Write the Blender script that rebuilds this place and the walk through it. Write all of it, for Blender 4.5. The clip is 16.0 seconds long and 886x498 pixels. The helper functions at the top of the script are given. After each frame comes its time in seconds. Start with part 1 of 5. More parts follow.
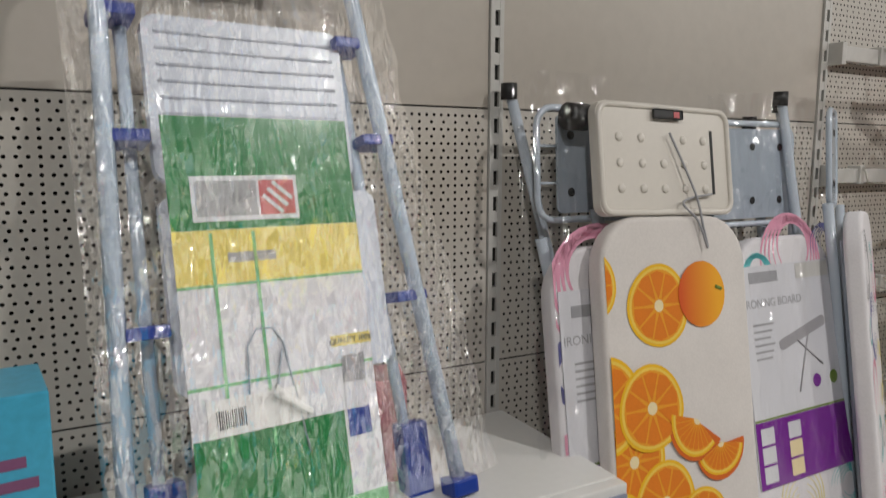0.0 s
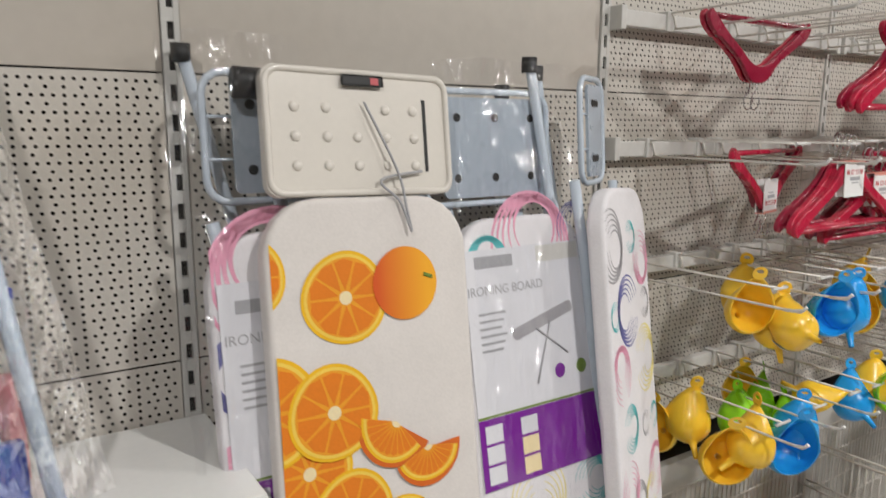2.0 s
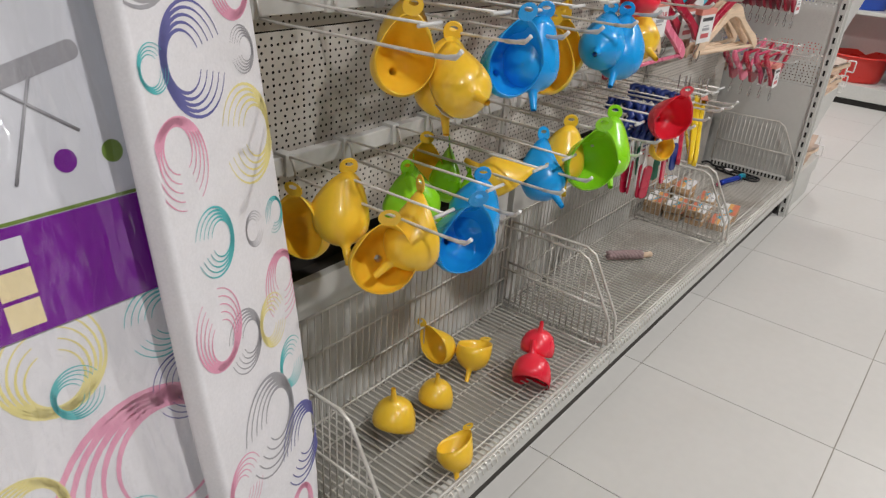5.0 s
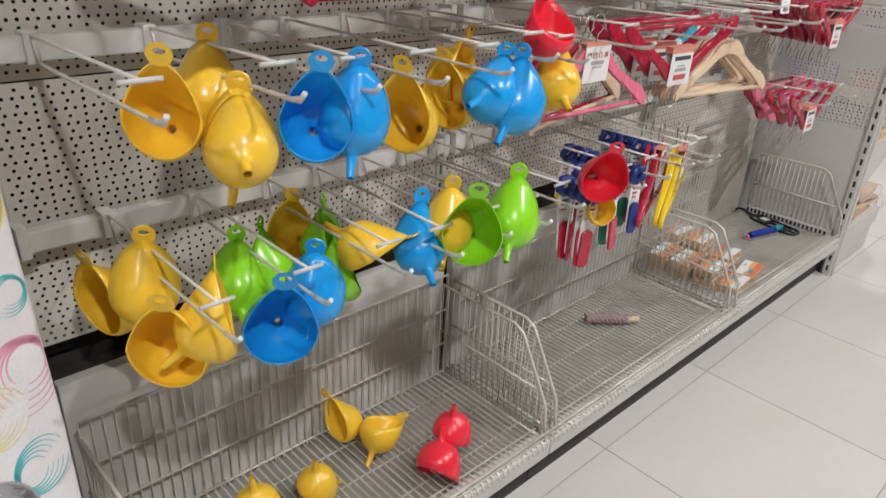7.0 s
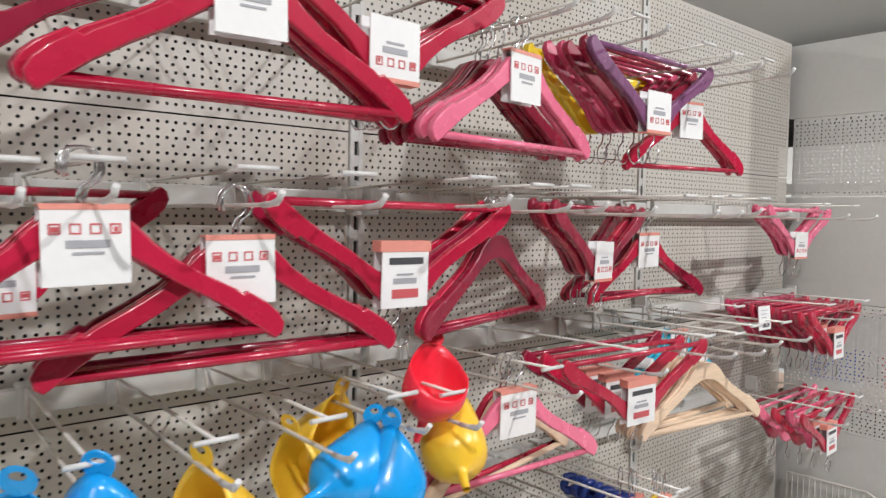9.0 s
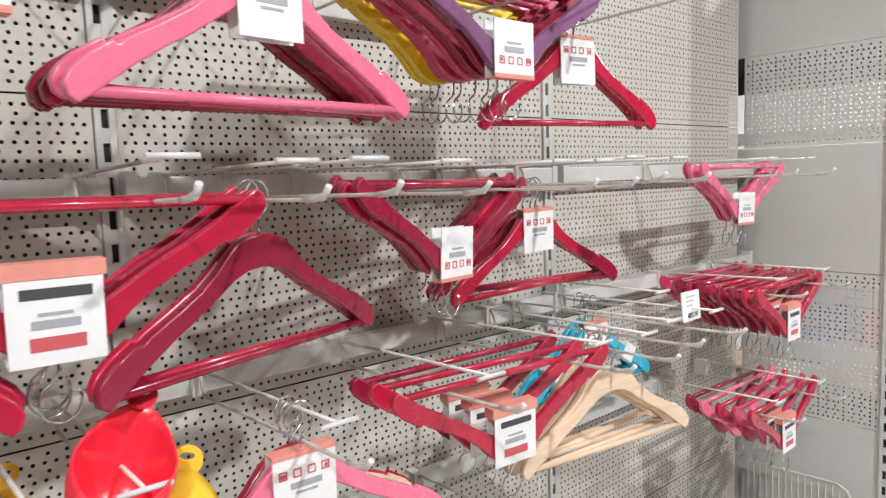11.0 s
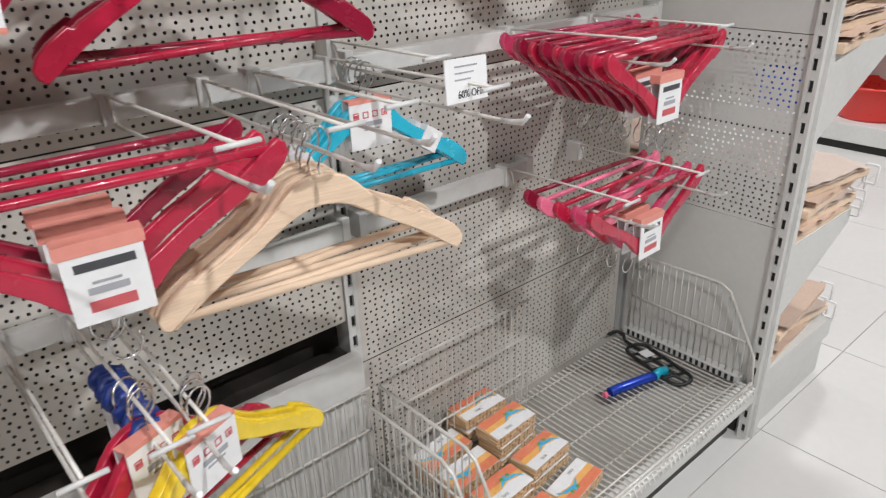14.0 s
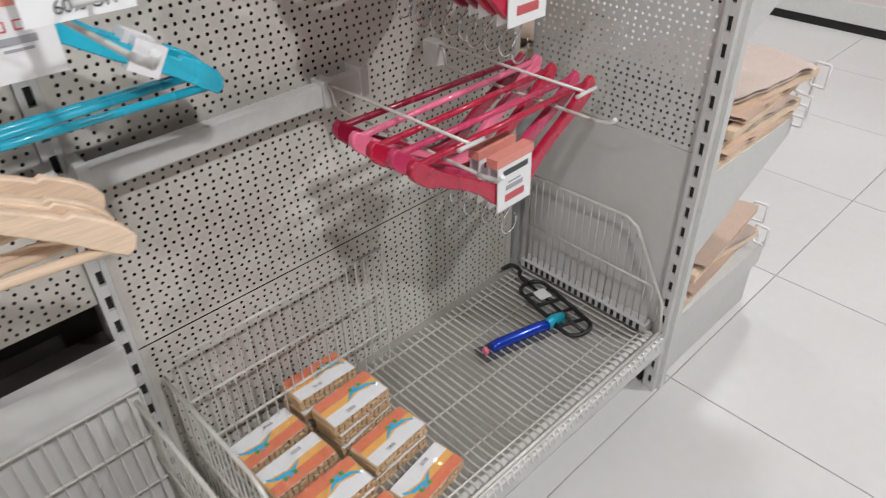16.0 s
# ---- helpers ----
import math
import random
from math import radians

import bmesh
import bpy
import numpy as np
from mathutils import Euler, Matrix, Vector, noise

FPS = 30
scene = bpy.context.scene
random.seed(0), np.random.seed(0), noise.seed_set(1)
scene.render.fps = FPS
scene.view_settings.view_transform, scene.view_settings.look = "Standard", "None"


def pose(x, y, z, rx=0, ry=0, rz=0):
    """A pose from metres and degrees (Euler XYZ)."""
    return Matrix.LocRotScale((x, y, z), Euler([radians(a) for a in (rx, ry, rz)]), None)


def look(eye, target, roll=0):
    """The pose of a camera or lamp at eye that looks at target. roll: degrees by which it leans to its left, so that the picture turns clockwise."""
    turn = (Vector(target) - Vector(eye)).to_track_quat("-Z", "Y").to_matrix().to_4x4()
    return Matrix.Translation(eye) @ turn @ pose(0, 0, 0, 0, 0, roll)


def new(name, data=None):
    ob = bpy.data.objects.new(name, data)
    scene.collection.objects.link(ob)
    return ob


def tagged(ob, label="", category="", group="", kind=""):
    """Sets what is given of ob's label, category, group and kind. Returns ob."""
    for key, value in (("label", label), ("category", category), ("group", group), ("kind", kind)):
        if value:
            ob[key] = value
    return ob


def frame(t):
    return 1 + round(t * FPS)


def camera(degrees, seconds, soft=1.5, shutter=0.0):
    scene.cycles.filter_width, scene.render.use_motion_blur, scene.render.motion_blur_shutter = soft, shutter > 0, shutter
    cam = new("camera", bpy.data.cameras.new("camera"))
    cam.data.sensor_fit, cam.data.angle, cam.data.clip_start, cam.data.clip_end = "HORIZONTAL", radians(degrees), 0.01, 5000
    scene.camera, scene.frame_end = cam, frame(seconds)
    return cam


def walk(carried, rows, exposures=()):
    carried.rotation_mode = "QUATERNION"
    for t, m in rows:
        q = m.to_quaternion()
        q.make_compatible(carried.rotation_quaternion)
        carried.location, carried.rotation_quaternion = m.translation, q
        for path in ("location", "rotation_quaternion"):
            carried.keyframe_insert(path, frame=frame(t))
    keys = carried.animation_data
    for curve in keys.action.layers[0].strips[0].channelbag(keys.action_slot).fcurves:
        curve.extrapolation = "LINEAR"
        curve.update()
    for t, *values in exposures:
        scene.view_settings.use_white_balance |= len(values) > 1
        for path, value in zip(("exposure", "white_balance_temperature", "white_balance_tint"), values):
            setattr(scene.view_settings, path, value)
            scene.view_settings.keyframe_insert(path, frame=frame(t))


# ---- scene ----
cam = camera(65.0, 16.0, soft=1.3, shutter=0.3)
PATH = [
    (0, (0.031, -0.084, 1.528), (0.983, 1.655, 1.263), 0.2),
    (0.5, (0.101, -0.087, 1.556), (0.994, 1.7, 1.448), -1.0),
    (1, (0.213, -0.111, 1.583), (1.076, 1.693, 1.534), -1.4),
    (1.5, (0.365, -0.154, 1.564), (1.343, 1.579, 1.367), -0.3),
    (2, (0.496, -0.184, 1.537), (1.575, 1.463, 1.184), 0.4),
    (2.5, (0.594, -0.179, 1.511), (1.693, 1.395, 0.949), 1.2),
    (3, (0.713, -0.153, 1.468), (1.845, 1.324, 0.736), 1.0),
    (3.5, (0.85, -0.093, 1.443), (2.056, 1.254, 0.587), 5.3),
    (4, (0.959, -0.059, 1.434), (2.211, 1.174, 0.478), 5.1),
    (4.5, (1.06, -0.049, 1.396), (2.403, 1.066, 0.421), 4.3),
    (4.7, (1.054, -0.033, 1.364), (2.478, 1.028, 0.445), 4.3),
    (6.8, (1.523, -0.185, 1.376), (2.805, 1.067, 0.488), 3.2),
    (7, (1.568, -0.194, 1.391), (2.83, 1.092, 0.523), 3.1),
    (7.5, (1.661, -0.156, 1.404), (2.986, 1.215, 0.801), 2.3),
    (8, (1.762, -0.107, 1.426), (3.134, 1.305, 1.073), 1.1),
    (8.5, (1.859, -0.124, 1.436), (3.192, 1.357, 1.257), -0.3),
    (9, (1.989, -0.127, 1.456), (3.29, 1.389, 1.357), 0.9),
    (9.2, (2.042, -0.127, 1.47), (3.349, 1.383, 1.36), 1.3),
    (11.3, (2.514, -0.034, 1.481), (3.846, 1.438, 1.242), -3.1),
    (11.5, (2.553, -0.025, 1.474), (3.899, 1.413, 1.125), -3.2),
    (12, (2.661, -0.016, 1.454), (3.889, 1.474, 0.932), -2.5),
    (12.5, (2.776, -0.027, 1.437), (3.883, 1.52, 0.818), -1.7),
    (13, (2.887, -0.057, 1.434), (3.999, 1.419, 0.67), -0.7),
    (13.5, (2.987, -0.066, 1.416), (4.136, 1.335, 0.569), -1.4),
    (14, (3.083, -0.047, 1.41), (4.26, 1.324, 0.554), -1.7),
    (14.5, (3.189, -0.011, 1.392), (4.373, 1.32, 0.483), 1.5),
    (15, (3.306, 0.045, 1.375), (4.427, 1.29, 0.282), 3.2),
    (15.5, (3.43, 0.073, 1.36), (4.551, 1.229, 0.175), -0.6),
    (16, (3.574, 0.074, 1.347), (4.683, 1.251, 0.17), -1.2),
]
EXPOSURES = [(0.0, -0.55, 6900, 10), (1.05, -0.55, 6900, 10), (1.5, -0.12, 6850, 10), (2.5, -0.1, 6850, 10), (3.2, -0.2, 6800, 10), (4.5, -0.26, 6700, 10), (7.0, -0.1, 6650, 10), (8.5, 0.1, 6500, 10), (9.2, 0.12, 6500, 10), (11.4, 0.34, 6420, 10), (12.5, 0.2, 6400, 10), (14.0, 0.06, 6370, 10), (15.0, -0.08, 6350, 10), (16.0, -0.1, 6350, 10)]
# The last two are unseen, added behind the shelving to brighten the ceiling.
LAMPS = [(-0.5, -0.95, 0.10, 0.10, 40), (1.6, -0.95, 0.10, 0.10, 44), (3.65, -0.95, 0.10, 0.10, 52), (5.9, -0.9, 0.10, 0.10, 56), (7.0, 1.6, 0.3, 0.3, 40), (3.2, 3.6, 0.3, 0.3, 70), (7.0, 4.6, 0.3, 0.3, 70)]
walk(cam, [(t, look(eye, target, roll)) for t, eye, target, roll in PATH], EXPOSURES)

# ---- world and lamps: a windowless shop hall under ceiling tubes and spots, the last two added ----
world = bpy.data.worlds.new("hall_air")
world.use_nodes = True
world.node_tree.nodes["Background"].inputs[0].default_value = (0.97, 0.98, 1.0, 1)
world.node_tree.nodes["Background"].inputs[1].default_value = 0.01
scene.world = world


def area_lamp(x, y, z, sx, sy, watts, colour, aim=None):
    d = bpy.data.lights.new("unseen_spot_light", "AREA")
    d.shape, d.size, d.size_y, d.energy, d.color = "RECTANGLE", sx, sy, watts, colour
    ob = new("unseen_spot_light", d)
    ob.matrix_world = look((x, y, z), aim or (x, y + 0.001, 0))
    return ob


for lx, ly, sx, sy, w in LAMPS:
    area_lamp(lx, ly, 2.93, sx, sy, w, (0.97, 0.98, 1.0))


# ---- materials ----
def material(name, colour, rough=0.5, metal=0.0, vary=0.06, scale=6.0, fine=90.0, bump=0.0, coat=0.0, stain=None, stain_amount=0.0, spec=0.5, per_object=0.0, alpha=1.0, trans=0.0, stretch=(1, 1, 1), sub=0.0):
    """Base colour varied at two scales, with fine relief; stain: a second colour laid on in patches."""
    m = bpy.data.materials.new(name)
    m.use_nodes = True
    nt = m.node_tree
    n, l = nt.nodes, nt.links
    b = n["Principled BSDF"]
    co = n.new("ShaderNodeTexCoord")
    mp = n.new("ShaderNodeMapping")
    mp.inputs["Scale"].default_value = stretch
    l.new(co.outputs["Object"], mp.inputs[0])
    big, small = n.new("ShaderNodeTexNoise"), n.new("ShaderNodeTexNoise")
    for node, s in ((big, scale), (small, fine)):
        l.new(mp.outputs[0], node.inputs["Vector"])
        node.inputs["Scale"].default_value = s
        node.inputs["Detail"].default_value = 4
    add = n.new("ShaderNodeMath")
    add.operation = "ADD"
    l.new(big.outputs[0], add.inputs[0]), l.new(small.outputs[0], add.inputs[1])
    ramp = n.new("ShaderNodeMapRange")
    ramp.inputs["From Min"].default_value, ramp.inputs["From Max"].default_value = 0.6, 1.4
    ramp.inputs["To Min"].default_value, ramp.inputs["To Max"].default_value = 1 - vary, 1 + vary
    l.new(add.outputs[0], ramp.inputs[0])
    hsv = n.new("ShaderNodeHueSaturation")
    hsv.inputs["Color"].default_value = (*colour, 1)
    if per_object:
        info = n.new("ShaderNodeObjectInfo")
        r2 = n.new("ShaderNodeMapRange")
        r2.inputs["To Min"].default_value, r2.inputs["To Max"].default_value = 1 - per_object, 1 + per_object
        l.new(info.outputs["Random"], r2.inputs[0])
        mu = n.new("ShaderNodeMath")
        mu.operation = "MULTIPLY"
        l.new(ramp.outputs[0], mu.inputs[0]), l.new(r2.outputs[0], mu.inputs[1])
        l.new(mu.outputs[0], hsv.inputs["Value"])
    else:
        l.new(ramp.outputs[0], hsv.inputs["Value"])
    out = hsv.outputs[0]
    if stain:
        mix = n.new("ShaderNodeMixRGB")
        st = n.new("ShaderNodeTexNoise")
        st.inputs["Scale"].default_value, st.inputs["Detail"].default_value = scale * 0.7, 6
        l.new(mp.outputs[0], st.inputs["Vector"])
        rr = n.new("ShaderNodeMapRange")
        rr.inputs["From Min"].default_value, rr.inputs["From Max"].default_value = 0.52, 0.72
        rr.inputs["To Max"].default_value = stain_amount
        l.new(st.outputs[0], rr.inputs[0]), l.new(rr.outputs[0], mix.inputs[0])
        l.new(out, mix.inputs[1])
        mix.inputs[2].default_value = (*stain, 1)
        out = mix.outputs[0]
    l.new(out, b.inputs["Base Color"])
    rv = n.new("ShaderNodeMapRange")
    rv.inputs["To Min"].default_value, rv.inputs["To Max"].default_value = max(0.02, rough - 0.08), min(1, rough + 0.08)
    l.new(big.outputs[0], rv.inputs[0]), l.new(rv.outputs[0], b.inputs["Roughness"])
    b.inputs["Metallic"].default_value = metal
    b.inputs["Specular IOR Level"].default_value = spec
    b.inputs["Coat Weight"].default_value = coat
    b.inputs["Coat Roughness"].default_value = 0.08
    b.inputs["Alpha"].default_value = alpha
    b.inputs["Transmission Weight"].default_value = trans
    if sub:
        b.inputs["Subsurface Weight"].default_value = sub
        b.inputs["Subsurface Radius"].default_value = (0.01, 0.008, 0.005)
    if bump:
        bp = n.new("ShaderNodeBump")
        bp.inputs["Strength"].default_value, bp.inputs["Distance"].default_value = bump, 0.002
        l.new(small.outputs[0], bp.inputs["Height"]), l.new(bp.outputs[0], b.inputs["Normal"])
    return m


CREAM = material("cream_painted_steel", (0.60, 0.565, 0.51), 0.45, vary=0.05, scale=2.5, fine=60, bump=0.05, stain=(0.45, 0.37, 0.28), stain_amount=0.35)
CREAM_PLAIN = material("plain_cream_steel_panel", (0.54, 0.495, 0.44), 0.4, vary=0.05, scale=1.5, fine=40, bump=0.03, stain=(0.42, 0.35, 0.27), stain_amount=0.3)
GREY_PANEL = material("pale_grey_steel_panel", (0.60, 0.59, 0.56), 0.42, vary=0.04, scale=2, fine=50, bump=0.03, stain=(0.42, 0.39, 0.34), stain_amount=0.25)
# Stained grey, lowered overall to hold the shade between the mesh wires.
DECK_STEEL = material("dusty_shade_grey_deck_steel", (0.33, 0.315, 0.285), 0.45, vary=0.12, scale=4, fine=60, bump=0.04, stain=(0.24, 0.21, 0.17), stain_amount=0.5)
STEEL = material("pale_grey_painted_steel", (0.60, 0.59, 0.56), 0.38, vary=0.06, scale=4, fine=60, bump=0.04, stain=(0.38, 0.34, 0.29), stain_amount=0.35)
WIRE = material("worn_white_wire", (0.66, 0.63, 0.58), 0.35, metal=0.15, vary=0.12, scale=9, fine=120, stain=(0.30, 0.24, 0.18), stain_amount=0.6)
HOOKWHITE = material("white_plastic_tip", (0.62, 0.61, 0.59), 0.4, vary=0.05)
CHROME = material("chrome_wire", (0.62, 0.62, 0.62), 0.2, metal=1.0, vary=0.08)
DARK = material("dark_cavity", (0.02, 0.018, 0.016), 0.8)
# Near-black brown that carries shade: behind punched holes, in gaps, under the decks.
SHADE_STEEL = material("shade_toned_brown_steel", (0.04, 0.034, 0.028), 0.7)
TILE = material("polished_off_white_tile", (0.62, 0.60, 0.57), 0.36, vary=0.03, scale=3, fine=30, per_object=0.025, stain=(0.52, 0.48, 0.41), stain_amount=0.2)
GROUT = material("tile_grout", (0.38, 0.35, 0.30), 0.9, vary=0.15)
CEIL = material("matt_grey_ceiling", (0.46, 0.455, 0.44), 0.9, vary=0.03, scale=1)
PLASTER = material("painted_hall_wall", (0.24, 0.23, 0.22), 0.8, vary=0.04, scale=1)
WHITE_SHELF = material("white_laminated_shelf", (0.74, 0.74, 0.72), 0.3, vary=0.03)
GLOW = bpy.data.materials.new("lamp_diffuser")
GLOW.use_nodes = True
GLOW.node_tree.nodes["Principled BSDF"].inputs["Emission Color"].default_value = (1, 0.96, 0.9, 1)
GLOW.node_tree.nodes["Principled BSDF"].inputs["Emission Strength"].default_value = 6.0


# ---- mesh helpers ----
def to_mesh(bm, name, material_):
    me = bpy.data.meshes.new(name)
    bm.normal_update()
    bm.to_mesh(me)
    bm.free()
    for m in (material_ if isinstance(material_, (list, tuple)) else [material_]):
        me.materials.append(m)
    return me


def part(name, bm, material_, parent=None, label=""):
    ob = new(name, to_mesh(bm, name, material_))
    ob.parent = parent
    if label:
        tagged(ob, label)
    return ob


def thing(name, m, label, category, group="", kind=""):
    ob = new(name)
    ob.empty_display_size = 0.05
    ob.matrix_world = m
    return tagged(ob, label, category, group, kind)


def add_box(bm, x0, x1, y0, y1, z0, z1, bevel=0.0, mi=0, turn=None):
    vs = [bm.verts.new((x, y, z)) for z in (z0, z1) for y in (y0, y1) for x in (x0, x1)]
    if turn is not None:
        for v in vs:
            v.co = turn @ v.co
    fs = [bm.faces.new([vs[i] for i in q]) for q in ((0, 2, 3, 1), (4, 5, 7, 6), (0, 1, 5, 4), (2, 6, 7, 3), (1, 3, 7, 5), (0, 4, 6, 2))]
    for f in fs:
        f.material_index = mi
    if bevel:
        es = list({e for f in fs for e in f.edges})
        r = bmesh.ops.bevel(bm, geom=es, offset=bevel, segments=2, affect="EDGES", profile=0.6)
        for f in r["faces"]:
            f.material_index = mi
    return fs


def box(x0, x1, y0, y1, z0, z1, bevel=0.0):
    bm = bmesh.new()
    add_box(bm, x0, x1, y0, y1, z0, z1, bevel)
    return bm


def add_tube(bm, pts, r, sides=8, closed=False, mi=0, caps=True, flat=1.0, r_end=None):
    """A round rod along a line of points; the ring turns with the line."""
    pts = [Vector(p) for p in pts]
    n = len(pts)
    rings, up = [], None
    for i, p in enumerate(pts):
        a = pts[(i - 1) % n] if closed or i else p
        b = pts[(i + 1) % n] if closed or i < n - 1 else p
        t = (b - a).normalized()
        if up is None:
            up = t.orthogonal().normalized() if abs(t.z) > 0.9 else Vector((0, 0, 1))
        up = (up - t * up.dot(t))
        up = up.normalized() if up.length > 1e-5 else t.orthogonal().normalized()
        side = t.cross(up)
        rr = r if r_end is None else r + (r_end - r) * i / (n - 1)
        rings.append([bm.verts.new(p + (side * math.cos(k * math.tau / sides) * flat + up * math.sin(k * math.tau / sides)) * rr) for k in range(sides)])
    for i in range(n if closed else n - 1):
        A, B = rings[i], rings[(i + 1) % n]
        for k in range(sides):
            f = bm.faces.new((A[k], A[(k + 1) % sides], B[(k + 1) % sides], B[k]))
            f.smooth, f.material_index = True, mi
    if caps and not closed:
        bm.faces.new(rings[0][::-1]).material_index = mi
        bm.faces.new(rings[-1]).material_index = mi


def tube(pts, r, sides=8, **k):
    bm = bmesh.new()
    add_tube(bm, pts, r, sides, **k)
    return bm


def smooth_line(pts, steps=5):
    """Catmull-Rom points through pts."""
    p = [Vector(q) for q in pts]
    out = []
    for i in range(len(p) - 1):
        a, b, c, d = p[max(i - 1, 0)], p[i], p[i + 1], p[min(i + 2, len(p) - 1)]
        for s in range(steps):
            t = s / steps
            out.append(0.5 * ((2 * b) + (c - a) * t + (2 * a - 5 * b + 4 * c - d) * t * t + (3 * b - a - 3 * c + d) * t ** 3))
    return out + [p[-1]]


def add_lathe(bm, profile, sides=24, mi=0, squash=1.0, closed=False):
    """profile: (radius, z) pairs turned round the z axis."""
    rings = []
    for r, z in profile:
        rings.append([bm.verts.new((r * math.cos(k * math.tau / sides), r * squash * math.sin(k * math.tau / sides), z)) for k in range(sides)])
    for A, B in zip(rings, rings[1:]):
        for k in range(sides):
            f = bm.faces.new((A[k], A[(k + 1) % sides], B[(k + 1) % sides], B[k]))
            f.smooth, f.material_index = True, mi


def add_prism(bm, outline, d0, d1, axis="y", mi=0, smooth=False):
    """A flat outline (u, v) given thickness along an axis: y puts u, v on x, z."""
    def at(u, v, d):
        return {"y": (u, d, v), "x": (d, u, v), "z": (u, v, d)}[axis]
    A = [bm.verts.new(at(u, v, d0)) for u, v in outline]
    B = [bm.verts.new(at(u, v, d1)) for u, v in outline]
    fs = [bm.faces.new(A), bm.faces.new(B[::-1])]
    n = len(A)
    for k in range(n):
        f = bm.faces.new((A[k], B[k], B[(k + 1) % n], A[(k + 1) % n]))
        f.smooth = smooth
        fs.append(f)
    for f in fs:
        f.material_index = mi
    bmesh.ops.recalc_face_normals(bm, faces=fs)
    return fs


def round_rect(x0, x1, z0, z1, r, seg=5, r_low=None):
    r2 = r if r_low is None else r_low
    out = []
    for cx, cz, a0, rr in ((x1 - r2, z0 + r2, -90, r2), (x1 - r, z1 - r, 0, r), (x0 + r, z1 - r, 90, r), (x0 + r2, z0 + r2, 180, r2)):
        for k in range(seg + 1):
            a = radians(a0 + 90 * k / seg)
            out.append((cx + rr * math.cos(a), cz + rr * math.sin(a)))
    return out


def words(text, size, m, parent, material_, name="lettering", align="CENTER"):
    """Printed words as a thin mesh lying in the local xy plane of m."""
    cu = bpy.data.curves.new(name, "FONT")
    cu.body, cu.size, cu.align_x, cu.extrude = text, size, align, 0.0003
    tmp = bpy.data.objects.new("tmp", cu)
    me = bpy.data.meshes.new_from_object(tmp)
    bpy.data.objects.remove(tmp)
    me.materials.clear()
    me.materials.append(material_)
    ob = new(name, me)
    ob.parent = parent
    ob.matrix_basis = m
    return ob


# ---- the hall: floor, ceiling, walls ----
WALL_Y, DECK_Z, FRONT_Y = 1.06, 0.175, 0.62
BAYS = [-0.23, 0.77, 1.77, 2.77, 3.77, 4.79]
HX0, HX1, HY0, HY1, CEIL_Z = -7.0, 14.0, -7.0, 7.0, 3.0

floor = tagged(part("floor", box(HX0, HX1, HY0, HY1, -0.1, -0.004), GROUT), "polished off-white square floor tiles with thin joints", "floor", kind="structure")
ceiling = tagged(part("ceiling", box(HX0, HX1, HY0, HY1, CEIL_Z, CEIL_Z + 0.1), CEIL), "plain matt white shop ceiling", "ceiling", kind="structure")
for nm, b in (("wall_south", (HX0, HX1, HY0 - 0.15, HY0)), ("wall_north", (HX0, HX1, HY1, HY1 + 0.15)), ("wall_west", (HX0 - 0.15, HX0, HY0, HY1)), ("wall_east", (HX1, HX1 + 0.15, HY0, HY1))):
    tagged(part(nm, box(*b, 0, CEIL_Z), PLASTER), "plain painted wall of the shop hall", "wall", kind="structure")
for lx, ly, sx, sy, w in LAMPS:
    t = thing("unseen_ceiling_light", pose(lx, ly, CEIL_Z), "slim white ceiling light with a bright diffuser, placed out of view", "ceiling light", "lights along the aisle")
    bm = bmesh.new()
    add_box(bm, -sx / 2 - 0.03, sx / 2 + 0.03, -sy / 2 - 0.03, sy / 2 + 0.03, -0.04, 0, 0.004)
    part("housing", bm, STEEL, t)
    part("diffuser", box(-sx / 2, sx / 2, -sy / 2, sy / 2, -0.046, -0.041), GLOW, t)


# ---- gondola shelving: punched panels, slotted uprights, base decks ----
def punched(u0, u1, v0, v1):
    """A sheet in the local xz plane with round holes cut through it: rows 13 mm apart, by turns 15 and 25 mm from hole to hole."""
    verts, faces = [], []
    ring = [(math.cos(radians(45 * k)) * HOLE_R, math.sin(radians(45 * k)) * HOLE_R) for k in range(8)]
    way = [(1, 0), (1, 1), (0, 1), (-1, 1), (-1, 0), (-1, -1), (0, -1), (1, -1)]

    def quad(a, b, c, d):
        i = len(verts)
        verts.extend([(a, 0, c), (b, 0, c), (b, 0, d), (a, 0, d)])
        faces.append((i, i + 1, i + 2, i + 3))
    nv = int((v1 - v0 - 0.006) / ROW)
    mv = (v1 - v0 - nv * ROW) / 2
    quad(u0, u1, v0, v0 + mv), quad(u0, u1, v1 - mv, v1)
    for j in range(nv):
        pitch = (0.015, 0.025)[j % 2]
        nu = int((u1 - u0 - 0.008) / pitch)
        mu = (u1 - u0 - nu * pitch) / 2
        za = v0 + mv + j * ROW
        quad(u0, u0 + mu, za, za + ROW), quad(u1 - mu, u1, za, za + ROW)
        for i in range(nu):
            cx, cz, b = u0 + mu + (i + 0.5) * pitch, za + ROW / 2, len(verts)
            verts.extend([(cx + x, 0, cz + z) for x, z in ring])
            verts.extend([(cx + x * pitch / 2, 0, cz + z * ROW / 2) for x, z in way])
            faces.extend([(b + k, b + 8 + k, b + 8 + (k + 1) % 8, b + (k + 1) % 8) for k in range(8)])
    me = bpy.data.meshes.new("punched_panel")
    me.from_pydata(verts, [], faces)
    return me


